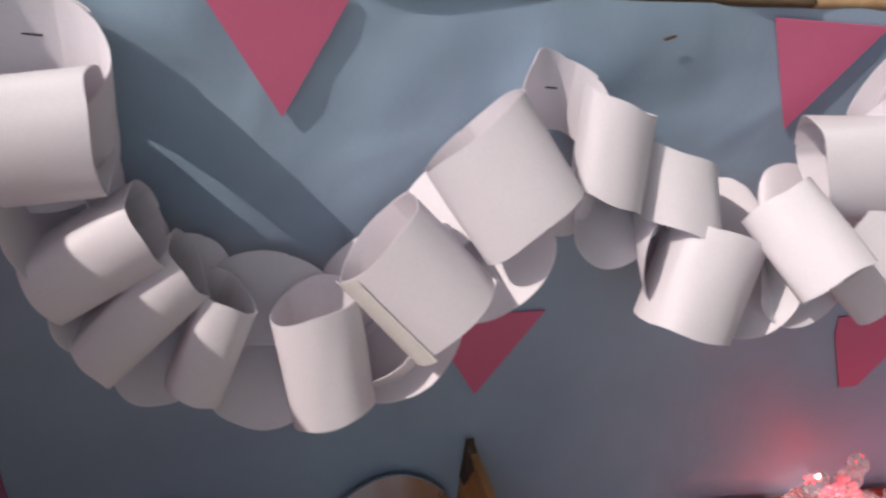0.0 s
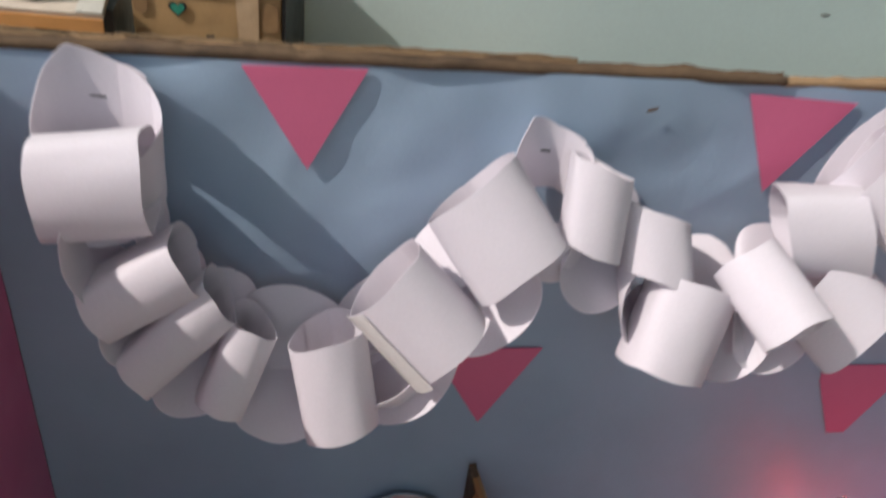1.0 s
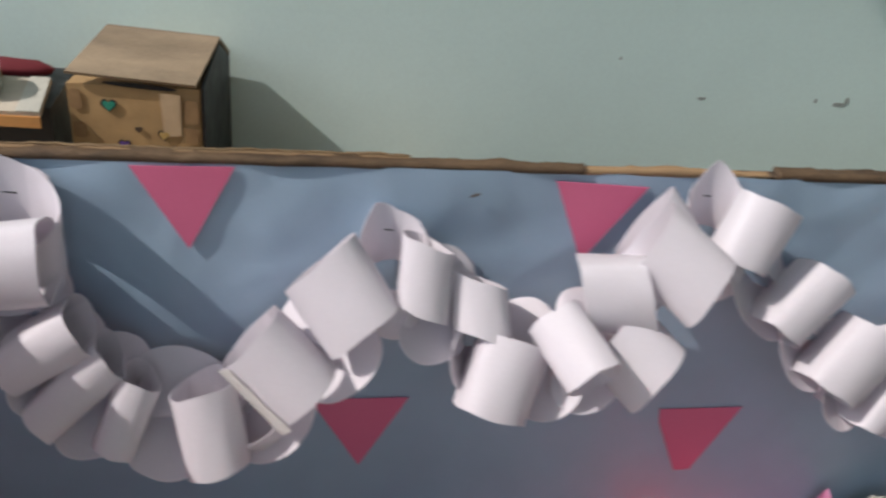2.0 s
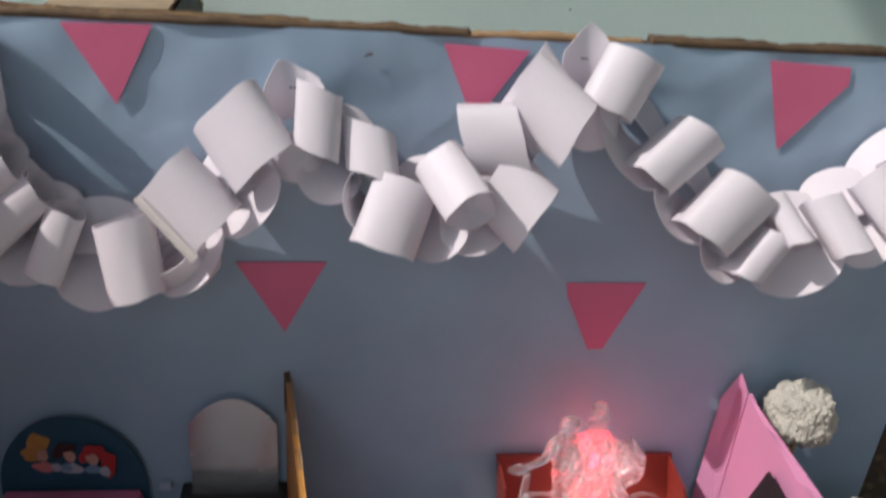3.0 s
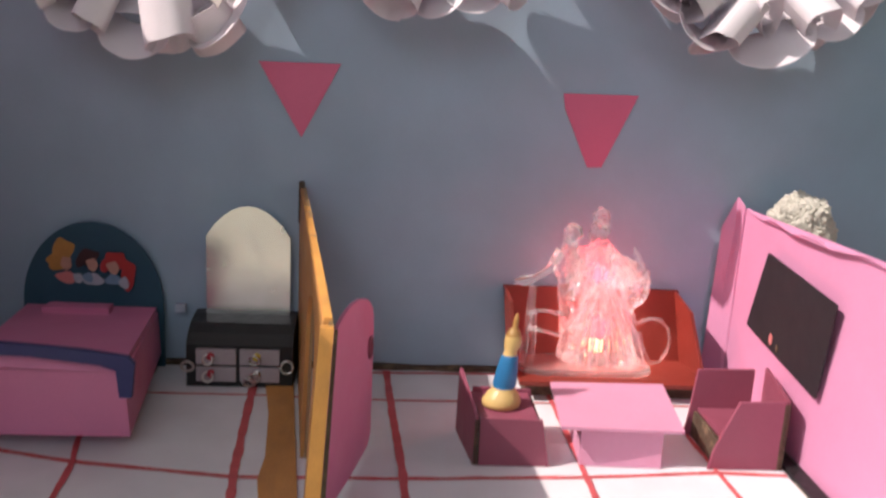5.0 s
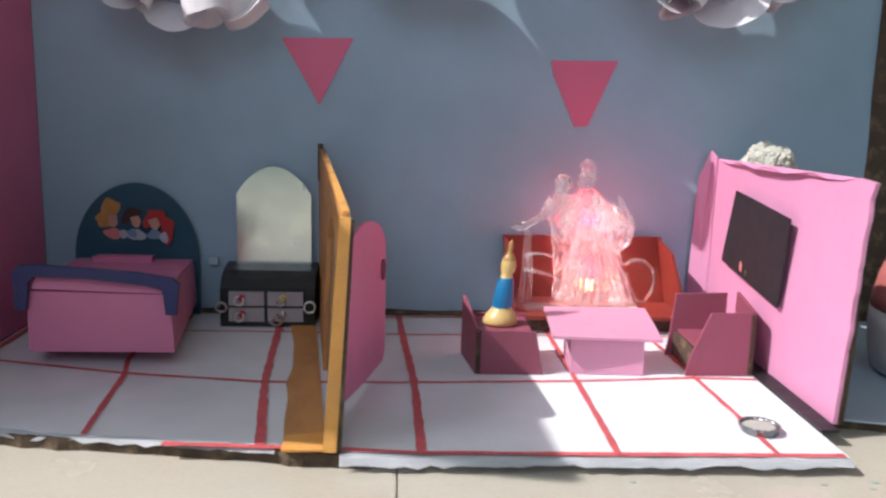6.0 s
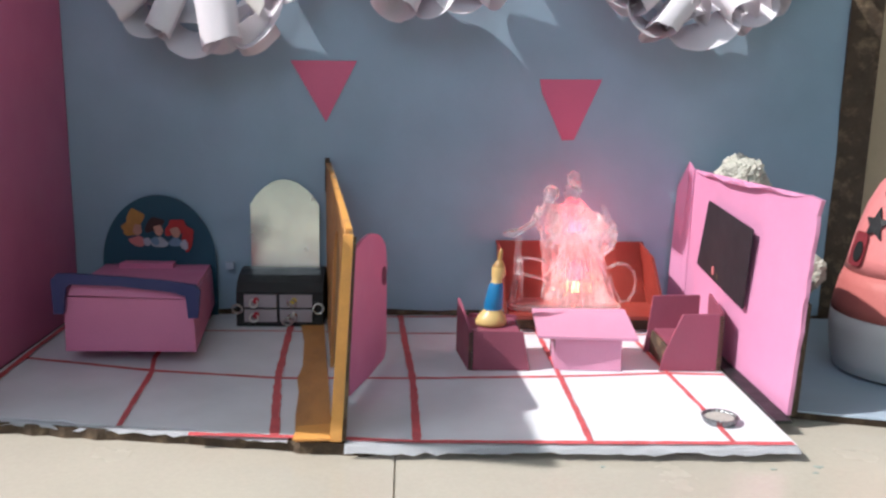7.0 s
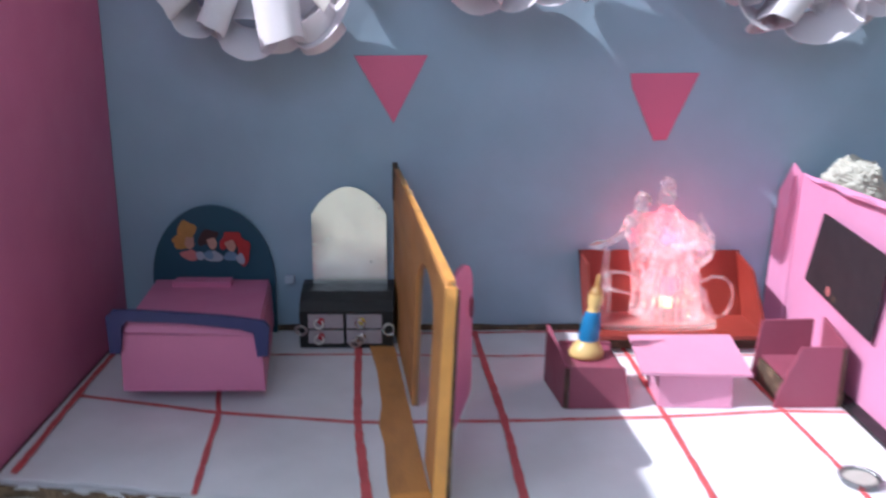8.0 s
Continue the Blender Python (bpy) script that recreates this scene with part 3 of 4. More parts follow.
for s, swag in enumerate((SWAG_1, SWAG_2, SWAG_3)):
    for i, (x, y, z, angle, out, width, length, slant) in enumerate(swag):
        a, o = radians(angle), radians(out)
        w = Vector((math.cos(a) * math.cos(o), -math.sin(o), math.sin(a) * math.cos(o)))
        u = Vector((-math.sin(a), 0, math.cos(a)))
        u = (u - w * u.dot(w)).normalized()
        v = u.cross(w)
        v = v if v.y < 0 else -v
        front, back = min(0.016, 0.34 * length), max(0.012, min(0.054, -y - 0.013) if s == 2 and i > 2 else min(0.034, -y - 0.022))
        link((x, y, z), u, v, w, length / 2, front, back, width, 100 * s + i, 0.0, slant, 0.5)
        if (s, i) == GLUED:
            flap = link((x, y, z), u, v, w, length / 2 + 0.0018, front + 0.0018, back, width * 1.05, 100 * s + i, 0.03, slant, 0.5, start=2.15, turn=0.95, tint=FLAP_PAPER, name="glued_flap")
            tagged(flap, "creamy overlapping strip end")
    for i, j, reach, hang in TIES[s]:
        p, q = Vector((swag[i][0], 0, swag[i][2])), Vector((swag[j][0], 0, swag[j][2]))
        u = (q - p).normalized()
        v = Vector((u.z, 0, -u.x))
        v = v if v.dot(Vector((-0.4, 0, -1))) > 0 else -v
        mid = (p + q) / 2 + v * 0.42 * hang - Vector((0, 0, (0.007, 0.011, 0.006)[s]))
        w = Vector((0.05, -1, -0.80)) - v * 0.05
        depth = (swag[i][1] + swag[j][1]) / 2
        link((mid.x, (0.64, 0.62, 0.64)[s] * depth, mid.z), u, v, w - u * w.dot(u), (q - p).length / 2 + (0.004, 0.002, 0.006)[s], 0.54 * reach, 0.26 * reach, 0.048, 500 + 100 * s + 10 * i + j, 0.30)
# a loose ring below the lowest point of the first swag
link((0.104, -0.060, 0.330), (0.87, 0, 0.50), (0.30, -0.80, -0.52), (-0.40, -0.60, 0.69), 0.024, 0.016, 0.016, 0.040, 777)
# rings stapled to the wall, open upwards
for k, (x, z, r, width) in enumerate(PINS):
    link((x, -0.027, z - 0.018), (1, 0, 0), (0, -1, 0), (0, 0, 1), r, 0.024, 0.022, width * 0.86, 900 + k, -0.44, 0.0, 0.5, (0.012, 0.009, 0.012, 0.012)[k], (0.5, 0.6, 0.0, 0.0)[k])
    part("staple", tube([(x - 0.012, -0.0052, z + 0.004), (x + 0.001, -0.0055, z + 0.003)], 0.0005, sides=6), BLACK, chain)

# ---- bed ----
bed = thing("toy_bed", "pink card toy bed with teal headboard on the paper floor", "bed", at=(-0.010, -0.10, 0))


def block(low, high):
    """A card body between a lower and an upper outline of as many corners."""
    bm = bmesh.new()
    a, b = [bm.verts.new(p) for p in low], [bm.verts.new(p) for p in high]
    bm.faces.new(a[::-1])
    bm.faces.new(b)
    for k in range(len(a)):
        m = (k + 1) % len(a)
        bm.faces.new((a[k], a[m], b[m], b[k]))
    return bm


part("bed_base", rounded(block([(-0.058, -0.196, 0.0150), (0.068, -0.196, 0.0150), (0.046, -0.014, 0.0150), (-0.080, -0.014, 0.0150)],
                               [(-0.056, -0.198, 0.0700), (0.066, -0.198, 0.0680), (0.044, -0.014, 0.0570), (-0.080, -0.014, 0.0570)])), BED_PINK, bed)
part("mattress", rounded(block([(-0.054, -0.192, 0.0704), (0.064, -0.192, 0.0684), (0.043, -0.015, 0.0574), (-0.078, -0.015, 0.0574)],
                               [(-0.054, -0.190, 0.0760), (0.063, -0.190, 0.0735), (0.043, -0.016, 0.0625), (-0.077, -0.016, 0.0625)])), BED_PINK, bed)
part("blanket_fold", rounded(plate([(-0.050, -0.2000, 0.0720), (0.060, -0.2000, 0.0690), (0.058, -0.1935, 0.0800), (-0.047, -0.1935, 0.0850)], 0.0018)), BED_PINK, bed)
for x, y in ((-0.050, -0.120), (0.042, -0.120), (0.036, -0.026), (-0.068, -0.026)):
    part("leg", box(x - 0.007, x + 0.007, y - 0.007, y + 0.007, 0.0005, 0.0149), DARK_CARD_AND_GAPS, bed, "hidden brown cardboard foot")
arch = [(-0.082, 0.0), (0.049, 0.0)] + [(-0.0165 + 0.0655 * math.cos(a), 0.062 + 0.081 * math.sin(a)) for a in [math.pi * i / 28 for i in range(29)]]
headboard = part("headboard", plate([(x, -0.009, z + 0.0005) for x, z in arch], 0.0030, way=(0, -1, 0)), TEAL, bed, "arched teal headboard with a coloured picture")


def blob(cx, cz, rx, rz, seed, y, material, name, parent):
    pts = [(cx + rx * math.cos(a) * (1 + 0.18 * math.sin(2 * a + seed) + 0.1 * math.sin(3 * a + 2 * seed)), y, cz + rz * math.sin(a) * (1 + 0.15 * math.cos(3 * a + seed))) for a in [2 * math.pi * i / 26 for i in range(26)]]
    return part(name, plate(pts, 0.0003, way=(0, -1, 0)), material, parent)


PICTURE = ((-0.043, 0.1150, 0.0098, 0.0120, HAIR_GOLD), (-0.048, 0.1015, 0.0080, 0.0065, HAIR_GOLD), (-0.053, 0.1060, 0.0050, 0.0050, HAIR_GOLD), (-0.041, 0.0890, 0.0090, 0.0060, TOY_PINK),
           (-0.030, 0.0890, 0.0050, 0.0048, PIC_WHITE), (-0.040, 0.1035, 0.0058, 0.0064, SKIN_BLOB), (-0.019, 0.1100, 0.0098, 0.0080, HAIR_DARK), (-0.027, 0.1050, 0.0040, 0.0055, HAIR_DARK),
           (-0.015, 0.0880, 0.0085, 0.0060, PIC_WHITE), (-0.020, 0.0900, 0.0045, 0.0050, PIC_BLUE), (-0.016, 0.1030, 0.0056, 0.0062, SKIN_BLOB), (0.006, 0.1080, 0.0125, 0.0088, HAIR_RED),
           (0.018, 0.0940, 0.0070, 0.0150, HAIR_RED), (-0.003, 0.1020, 0.0050, 0.0060, HAIR_RED), (0.004, 0.0890, 0.0070, 0.0055, PIC_BLUE), (0.014, 0.0860, 0.0042, 0.0060, PIC_WHITE), (0.004, 0.1010, 0.0058, 0.0062, SKIN_BLOB))
for k, (cx, cz, rx, rz, m) in enumerate(PICTURE):
    blob(cx, cz, rx, rz, k, -0.0121 - 0.0003 * k, m, "picture_patch", headboard)
part("pillow", rounded(plate([(-0.051, -0.050, 0.0650), (0.009, -0.050, 0.0648), (0.007, -0.030, 0.0636), (-0.050, -0.030, 0.0638)], 0.0060, way=(0, 0, 1)), 0.002), BED_PINK, bed)
rail = [(-0.063, 0.055), (-0.054, 0.055), (-0.051, 0.080), (-0.046, 0.0845), (0.000, 0.0830), (0.050, 0.0775), (0.062, 0.0735), (0.064, 0.052), (0.073, 0.052), (0.076, 0.079), (0.071, 0.0845), (0.040, 0.0890), (0.000, 0.0920), (-0.040, 0.0945), (-0.058, 0.0945), (-0.064, 0.0885)]
part("footrail", plate([(x, -0.2065, z) for x, z in rail], 0.0050, way=(0, 1, 0)), NAVY, bed, "navy blue card footrail")

# ---- dresser ----
dresser = thing("toy_dresser", "black toy dresser with grey drawers and arched mirror", "dresser", at=(0.132, -0.03, 0))
body_side = [(-0.058, 0.0005), (-0.004, 0.0005), (-0.004, 0.0590), (-0.018, 0.0590), (-0.036, 0.0560), (-0.049, 0.0500), (-0.0575, 0.0410)]
part("body", rounded(plate([(0.080, y, z) for y, z in body_side], 0.098, way=(1, 0, 0)), 0.0025), BLACK, dresser)


def loop(cx, cy, cz, r, wire, tip, bm=None):
    """A wire ring whose face is tipped up by tip degrees."""
    t = radians(tip)
    return tube([(cx + r * math.cos(a), cy - r * math.sin(a) * math.sin(t), cz + r * math.sin(a) * math.cos(t)) for a in [2 * math.pi * k / 20 for k in range(21)]], wire, bm)


for i in range(2):
    for j in range(2):
        x0, z0 = 0.0895 + 0.0400 * i, 0.0065 + 0.0170 * j
        d = part("drawer", rounded(box(x0, x0 + 0.0365, -0.0612, -0.0578, z0, z0 + 0.0145), 0.0006), DRAWER, dresser)
        cx, cz = x0 + (0.0125 if i == 0 else 0.0150), z0 + 0.0075
        part("knob", lathe([(0.0022, 0), (0.0034, 0.0), (0.0036, 0.003), (0.0020, 0.004)], (cx + 0.001, -0.061, cz + 0.001), axis="y", turns=20), (RED_BEAD, RED_BEAD, SILVER, YELLOW)[2 * i + j], d)
        part("knob_ring", loop(cx - 0.001, -0.0655, cz - 0.0015, 0.0046, 0.0011, -25 + 30 * i), SILVER, d, "small metal ring")
for x, z, tip in ((0.0825, 0.0225, 20), (0.1735, 0.0235, -15), (0.1385, 0.0080, 30)):
    part("metal_ring", loop(x, -0.0650, z, 0.0056, 0.0012, tip), SILVER, dresser, "loose metal ring")
mirror_outline = [(0.090, 0.050), (0.170, 0.050), (0.170, 0.134)] + [(0.170 - 0.080 * k / 10, 0.134 + 0.030 * math.sin(math.pi * k / 10) ** 0.8) for k in range(1, 10)] + [(0.090, 0.134)]
part("mirror", plate([(x, -0.0115 + 0.01 * (z - 0.05), z) for x, z in mirror_outline], 0.0016, way=(0, 1, 0)), MIRROR, dresser, "arched silver mirror card")

# ---- partition and door ----
partition = thing("card_partition", "orange painted cardboard partition with an arched doorway", "partition", at=(0.2, -0.19, 0))


def on_partition(y, z, off=0.0):
    k = -y / 0.374
    return Vector((0.177 + 0.041 * k + 0.066 * z * k + off, y, z))


DOOR_NEAR, DOOR_FAR, DOOR_TOP, SPRING = -0.300, -0.198, 0.146, 0.112
wall_line = [(-0.004, 0.0), (DOOR_FAR, 0.0), (DOOR_FAR, SPRING)]
wall_line += [((DOOR_NEAR + DOOR_FAR) / 2 + (DOOR_FAR - DOOR_NEAR) / 2 * math.cos(a), SPRING + (DOOR_TOP - SPRING) * math.sin(a)) for a in [math.pi * i / 12 for i in range(1, 12)]]
wall_line += [(DOOR_NEAR, SPRING), (DOOR_NEAR, 0.0), (-0.374, 0.0), (-0.366, 0.06), (-0.347, 0.164)]
rag = random.Random(3)
wall_line += [(-0.347 + 0.343 * k / 16, 0.164 + 0.019 * k / 16 + rag.uniform(-0.0025, 0.0025)) for k in range(1, 16)] + [(-0.004, 0.183)]
part("partition_wall", plate([on_partition(y, z + 0.0008) for y, z in wall_line], 0.0032, way=(1, 0.13, 0)), [ORANGE], partition)
part("partition_edge", plate([on_partition(-0.3745, 0.001, -0.004), on_partition(-0.3745, 0.001, 0.0055), on_partition(-0.3475, 0.162, 0.0065), on_partition(-0.3475, 0.162, -0.0015)], 0.0018, way=(0, -1, -0.1)), PALE_ORANGE, partition, "pale orange folded cardboard edge")
part("partition_edge", plate([on_partition(-0.3740, 0.001, 0.0058), on_partition(-0.3740, 0.001, 0.0090), on_partition(-0.3470, 0.160, 0.0090), on_partition(-0.3470, 0.160, 0.0068)], 0.0012, way=(0, -1, -0.1)), DARK_CARD_AND_GAPS, partition, "torn brown cardboard edge")
part("top_edge", plate([on_partition(y, z, 0.0004) for y, z in ((-0.346, 0.1632), (-0.346, 0.1662), (-0.250, 0.1718), (-0.150, 0.1768), (-0.060, 0.1812), (-0.060, 0.1780), (-0.150, 0.1735), (-0.250, 0.1685))], 0.0050, way=(1, 0.13, 0)), PALE_ORANGE, partition, "pale orange top edge")
part("partition_back", plate([on_partition(y, z + 0.0008, 0.0036) for y, z in wall_line], 0.0022, way=(1, 0.13, 0)), KRAFT, partition, "bare brown cardboard back")
part("dark_tip", plate([on_partition(y, z, -0.001) for y, z in ((-0.004, 0.150), (-0.012, 0.150), (-0.022, 0.178), (-0.012, 0.184), (-0.004, 0.189))], 0.0055, way=(1, 0.13, 0)), DARK_CARD_AND_GAPS, partition, "dark cardboard corner")
flap = [(0.150, -0.040), (0.164, -0.12), (0.172, -0.20), (0.171, -0.235), (0.177, -0.27), (0.181, -0.325), (0.187, -0.376), (0.2165, -0.374), (0.177, -0.038)]
part("foot_flap", plate([(x, y, 0.0006) for x, y in flap], 0.0018, way=(0, 0, 1)), ORANGE, partition)
# paler plate paints the sunlight on the flap's front end
part("sunlit_flap_end", plate([(0.1855, -0.352, 0.0026), (0.1855, -0.3775, 0.0026), (0.2150, -0.3775, 0.0026), (0.2145, -0.346, 0.0026)], 0.0012, way=(0, 0, 1)), PALE_ORANGE, partition, "pale orange flap end, coloured as if sunlit")
hinge, tip = Vector((0.2225, DOOR_NEAR, 0)), Vector((0.2510, -0.176, 0))
leaf = [(0.0, 0.010), (0.5, 0.006), (0.93, 0.006), (1.0, 0.014), (1.0, 0.104)] + [(0.5 + 0.5 * math.cos(a), 0.104 + 0.038 * math.sin(a) ** 0.8 * (1 - 0.10 * math.cos(a))) for a in [math.pi * i / 14 for i in range(1, 14)]] + [(0.0, 0.104)]
leaf_side = Vector((0.97, -0.24, 0))
door = tagged(part("toy_door", plate([hinge.lerp(tip, k) + Vector((0, 0, z)) for k, z in leaf], 0.0026, way=leaf_side), BED_PINK), "open pink card door with rounded top in the orange partition", "door")
grip = hinge.lerp(tip, 0.88) + Vector((0.003, 0, 0.092))
part("handle", tube([grip + leaf_side * 0.0012 + Vector((0.001 * math.cos(a), 0.0042 * math.cos(a), 0.0085 * math.sin(a))) for a in [2 * math.pi * k / 18 for k in range(19)]], 0.0011, sides=6), MAUVE, door, "small dark pink wire handle")

# ---- wall panel with the screen ----
tv_panel = thing("pink_card_panel", "tall light pink card panel with a black screen", "panel", at=(0.605, -0.18, 0))


def panel_point(y, z):
    return Vector((0.604 + 0.006 * math.sin((y + 0.05) * 14) * (z / 0.19) - 0.01 * max(0, -0.25 - y) * (z > 0.1), y, z))


wavy = [(-0.337 + 0.307 * k / 14, 0.192 - 0.010 * k / 14 + 0.0022 * math.sin(k * 1.9)) for k in range(15)]
outline = [(-0.030, 0.004), (-0.322, 0.002)] + [(-0.322 - 0.012 * k / 24 + 0.0026 * noise.noise(Vector((k * 0.45, 3, 1))) + 0.0012 * noise.noise(Vector((k * 1.9, 8, 1))), 0.002 + 0.184 * k / 24) for k in range(1, 24)] + wavy
bm = bmesh.new()
front = [bm.verts.new(panel_point(y, z)) for y, z in outline]
rear = [bm.verts.new(v.co + Vector((0.0035, 0, 0))) for v in front]
bmesh.ops.triangulate(bm, faces=[bm.faces.new(front), bm.faces.new(rear[::-1])])
for i in range(len(front)):
    j = (i + 1) % len(front)
    bm.faces.new((front[i], front[j], rear[j], rear[i]))
part("panel_sheet", bm, PANEL_PINK, tv_panel)
part("panel_backing", plate([(0.609, -0.026, 0.0), (0.6085, -0.319, 0.0), (0.612, -0.318, 0.10), (0.613, -0.028, 0.172)], 0.006, way=(1, 0, 0)), DARK_CARD_AND_GAPS, tv_panel, "dark cardboard backing")
part("side_flap", plate([(0.604, -0.030, 0.004), (0.604, -0.030, 0.184), (0.605, -0.008, 0.191), (0.594, -0.004, 0.160), (0.590, -0.004, 0.012)], 0.002, way=(0.9, 0.3, 0)), PANEL_PINK, tv_panel)
part("dark_foot", plate([(0.588, -0.336, 0.0006), (0.603, -0.336, 0.0006), (0.603, -0.028, 0.0006), (0.594, -0.028, 0.0006)], 0.0022, way=(0, 0, 1)), BLACK, tv_panel, "flat black strip along the panel's foot")
screen_line = []
for (y0, z0), (y1, z1), (y2, z2) in (((-0.071, 0.083), (-0.100, 0.159), (-0.224, 0.149)), ((-0.100, 0.159), (-0.224, 0.149), (-0.210, 0.067)), ((-0.224, 0.149), (-0.210, 0.067), (-0.071, 0.083)), ((-0.210, 0.067), (-0.071, 0.083), (-0.100, 0.159))):
    for k in range(5):
        t = k / 4
        a = Vector((y1, z1)).lerp(Vector((y0, z0)), 0.025)
        b = Vector((y1, z1)).lerp(Vector((y2, z2)), 0.03)
        c = Vector((y1, z1))
        screen_line.append(a * (1 - t) ** 2 + c * 2 * t * (1 - t) + b * t * t)
screen = part("screen", plate([(0.6028 - 0.029 * z, y - 0.006, z) for y, z in screen_line], 0.0010, way=(-1, 0, 0)), SCREEN, tv_panel, "black card television screen with rounded corners")
for y, z, r, m in ((-0.130, 0.087, 0.0052, TOY_PINK), (-0.143, 0.083, 0.0036, DARK_CARD_AND_GAPS)):
    part("screen_sticker", plate([(0.6015 - 0.029 * (z + r * math.sin(a)), y + r * 0.6 * math.cos(a), z + r * math.sin(a)) for a in [2 * math.pi * i / 14 for i in range(14)]], 0.0005, way=(-1, 0, 0)), m, screen)

# ---- sofa ----
sofa = thing("toy_sofa", "red card toy sofa against the blue wall", "sofa", at=(0.48, -0.035, 0))
part("sofa_base", rounded(box(0.398, 0.566, -0.062, -0.014, 0.0005, 0.016)), DARK_CARD_AND_GAPS, sofa)
part("seat", rounded(plate([(0.390, -0.078, 0.0165), (0.572, -0.078, 0.0165), (0.566, -0.012, 0.0165), (0.392, -0.012, 0.0165)], 0.004, way=(0, 0, 1))), RED_CARD, sofa)
part("backrest", rounded(plate([(0.390, -0.010, 0.017), (0.566, -0.010, 0.017), (0.556, -0.006, 0.094), (0.379, -0.006, 0.094)], 0.003, way=(0, -1, 0))), RED_CARD, sofa)
part("armrest", rounded(plate([(0.385, -0.068, 0.0208), (0.386, -0.014, 0.0208), (0.379, -0.010, 0.093), (0.380, -0.050, 0.090)], 0.003, way=(1, 0, 0))), RED_CARD, sofa)
part("armrest", rounded(plate([(0.572, -0.068, 0.0208), (0.566, -0.014, 0.0208), (0.554, -0.010, 0.093), (0.560, -0.045, 0.082)], 0.003, way=(-1, 0, 0))), RED_CARD, sofa)


# ---- clear figurine with its lamp ----
def figurine():
    """A moulded couple: a pleated gown, ruffles, two heads, reaching arms, a chair post and a round handle, on a flat foot."""
    bm = bmesh.new()
    cx, cy, z = 0.462, -0.040, 0.0208

    def shell(rows):
        rows = [[bm.verts.new(p) for p in row] for row in rows]
        n = len(rows[0])
        for a, b in zip(rows, rows[1:]):
            for k in range(n):
                bm.faces.new((a[k], a[(k + 1) % n], b[(k + 1) % n], b[k]))
        bm.faces.new(rows[0][::-1])
        bm.faces.new(rows[-1])

    # foot with rounded corners
    def foot(inset, h):
        out = []
        for k in range(48):
            a = 2 * math.pi * k / 48
            c, s = math.cos(a), math.sin(a)
            out.append((0.457 + (0.066 - inset) * math.copysign(abs(c) ** 0.5, c), cy - 0.002 + (0.025 - inset) * math.copysign(abs(s) ** 0.6, s), z + h))
        return out

    shell([foot(0.002, 0.0), foot(0.0, 0.0015), foot(0.0, 0.0055), foot(0.002, 0.007), foot(0.010, 0.0075)])

    # a pleated column: centre and half-axes at each height, with outward ridges that fan out downwards
    def pleated(keys, pleats, depth, fan=0.0, steps=18):
        rows = []
        for i in range(steps + 1):
            t = i / steps * (len(keys) - 1)
            k = min(int(t), len(keys) - 2)
            f = t - k
            x, y, h, rx, ry = [a * (1 - f) + b * f for a, b in zip(keys[k], keys[k + 1])]
            row = []
            for n in range(pleats * 4):
                a = 2 * math.pi * n / (pleats * 4)
                ridge = (1.0, 0.72, 0.0, 0.55)[n % 4] + 0.25 * noise.noise(Vector((n // 4 * 1.7, h * 90, pleats)))
                r = 1 - depth * (1 - ridge)
                b = a + fan * (i / steps) ** 2
                row.append((x + rx * r * math.cos(b), y + ry * r * math.sin(b), h))
            rows.append(row)
        shell(rows)

    # gown, bodies, puffed sleeves
    pleated([(0.475, cy, 0.0285, 0.040, 0.021), (0.474, cy, 0.045, 0.035, 0.018), (0.471, cy, 0.070, 0.028, 0.014), (0.469, cy, 0.092, 0.020, 0.010), (0.468, cy, 0.106, 0.012, 0.008)], 17, 0.34, 0.5, 26)
    pleated([(0.468, cy, 0.100, 0.013, 0.008), (0.466, cy, 0.118, 0.017, 0.010), (0.466, cy, 0.136, 0.019, 0.010), (0.463, cy, 0.150, 0.009, 0.007)], 7, 0.30, 0.3, 10)
    pleated([(0.444, cy + 0.004, 0.030, 0.012, 0.010), (0.443, cy + 0.004, 0.070, 0.011, 0.009), (0.440, cy + 0.004, 0.105, 0.013, 0.009), (0.434, cy + 0.003, 0.132, 0.016, 0.010), (0.437, cy + 0.002, 0.144, 0.007, 0.006)], 8, 0.30, 0.2, 16)
    pleated([(0.492, cy, 0.078, 0.004, 0.004), (0.500, cy, 0.092, 0.014, 0.009), (0.502, cy, 0.108, 0.016, 0.011), (0.500, cy, 0.122, 0.015, 0.010), (0.486, cy, 0.134, 0.007, 0.006)], 9, 0.42, 0.5, 14)
    pleated([(0.460, cy, 0.096, 0.016, 0.008), (0.466, cy, 0.110, 0.032, 0.012), (0.465, cy, 0.127, 0.035, 0.011), (0.458, cy, 0.143, 0.020, 0.008)], 13, 0.55, 0.9, 9)
    # loose folds that sweep down over the gown
    for k in range(9):
        f = k / 8
        x0, x1 = 0.458 + 0.022 * f, 0.440 + 0.072 * f
        tube([(x0, cy - 0.009, 0.108 - 0.012 * abs(f - 0.5)), (x0 * 0.6 + x1 * 0.4, cy - 0.015, 0.082), (x0 * 0.25 + x1 * 0.75, cy - 0.019, 0.055), (x1, cy - 0.021, 0.030)], [0.0010, 0.0022, 0.0024, 0.0016], bm, 6)
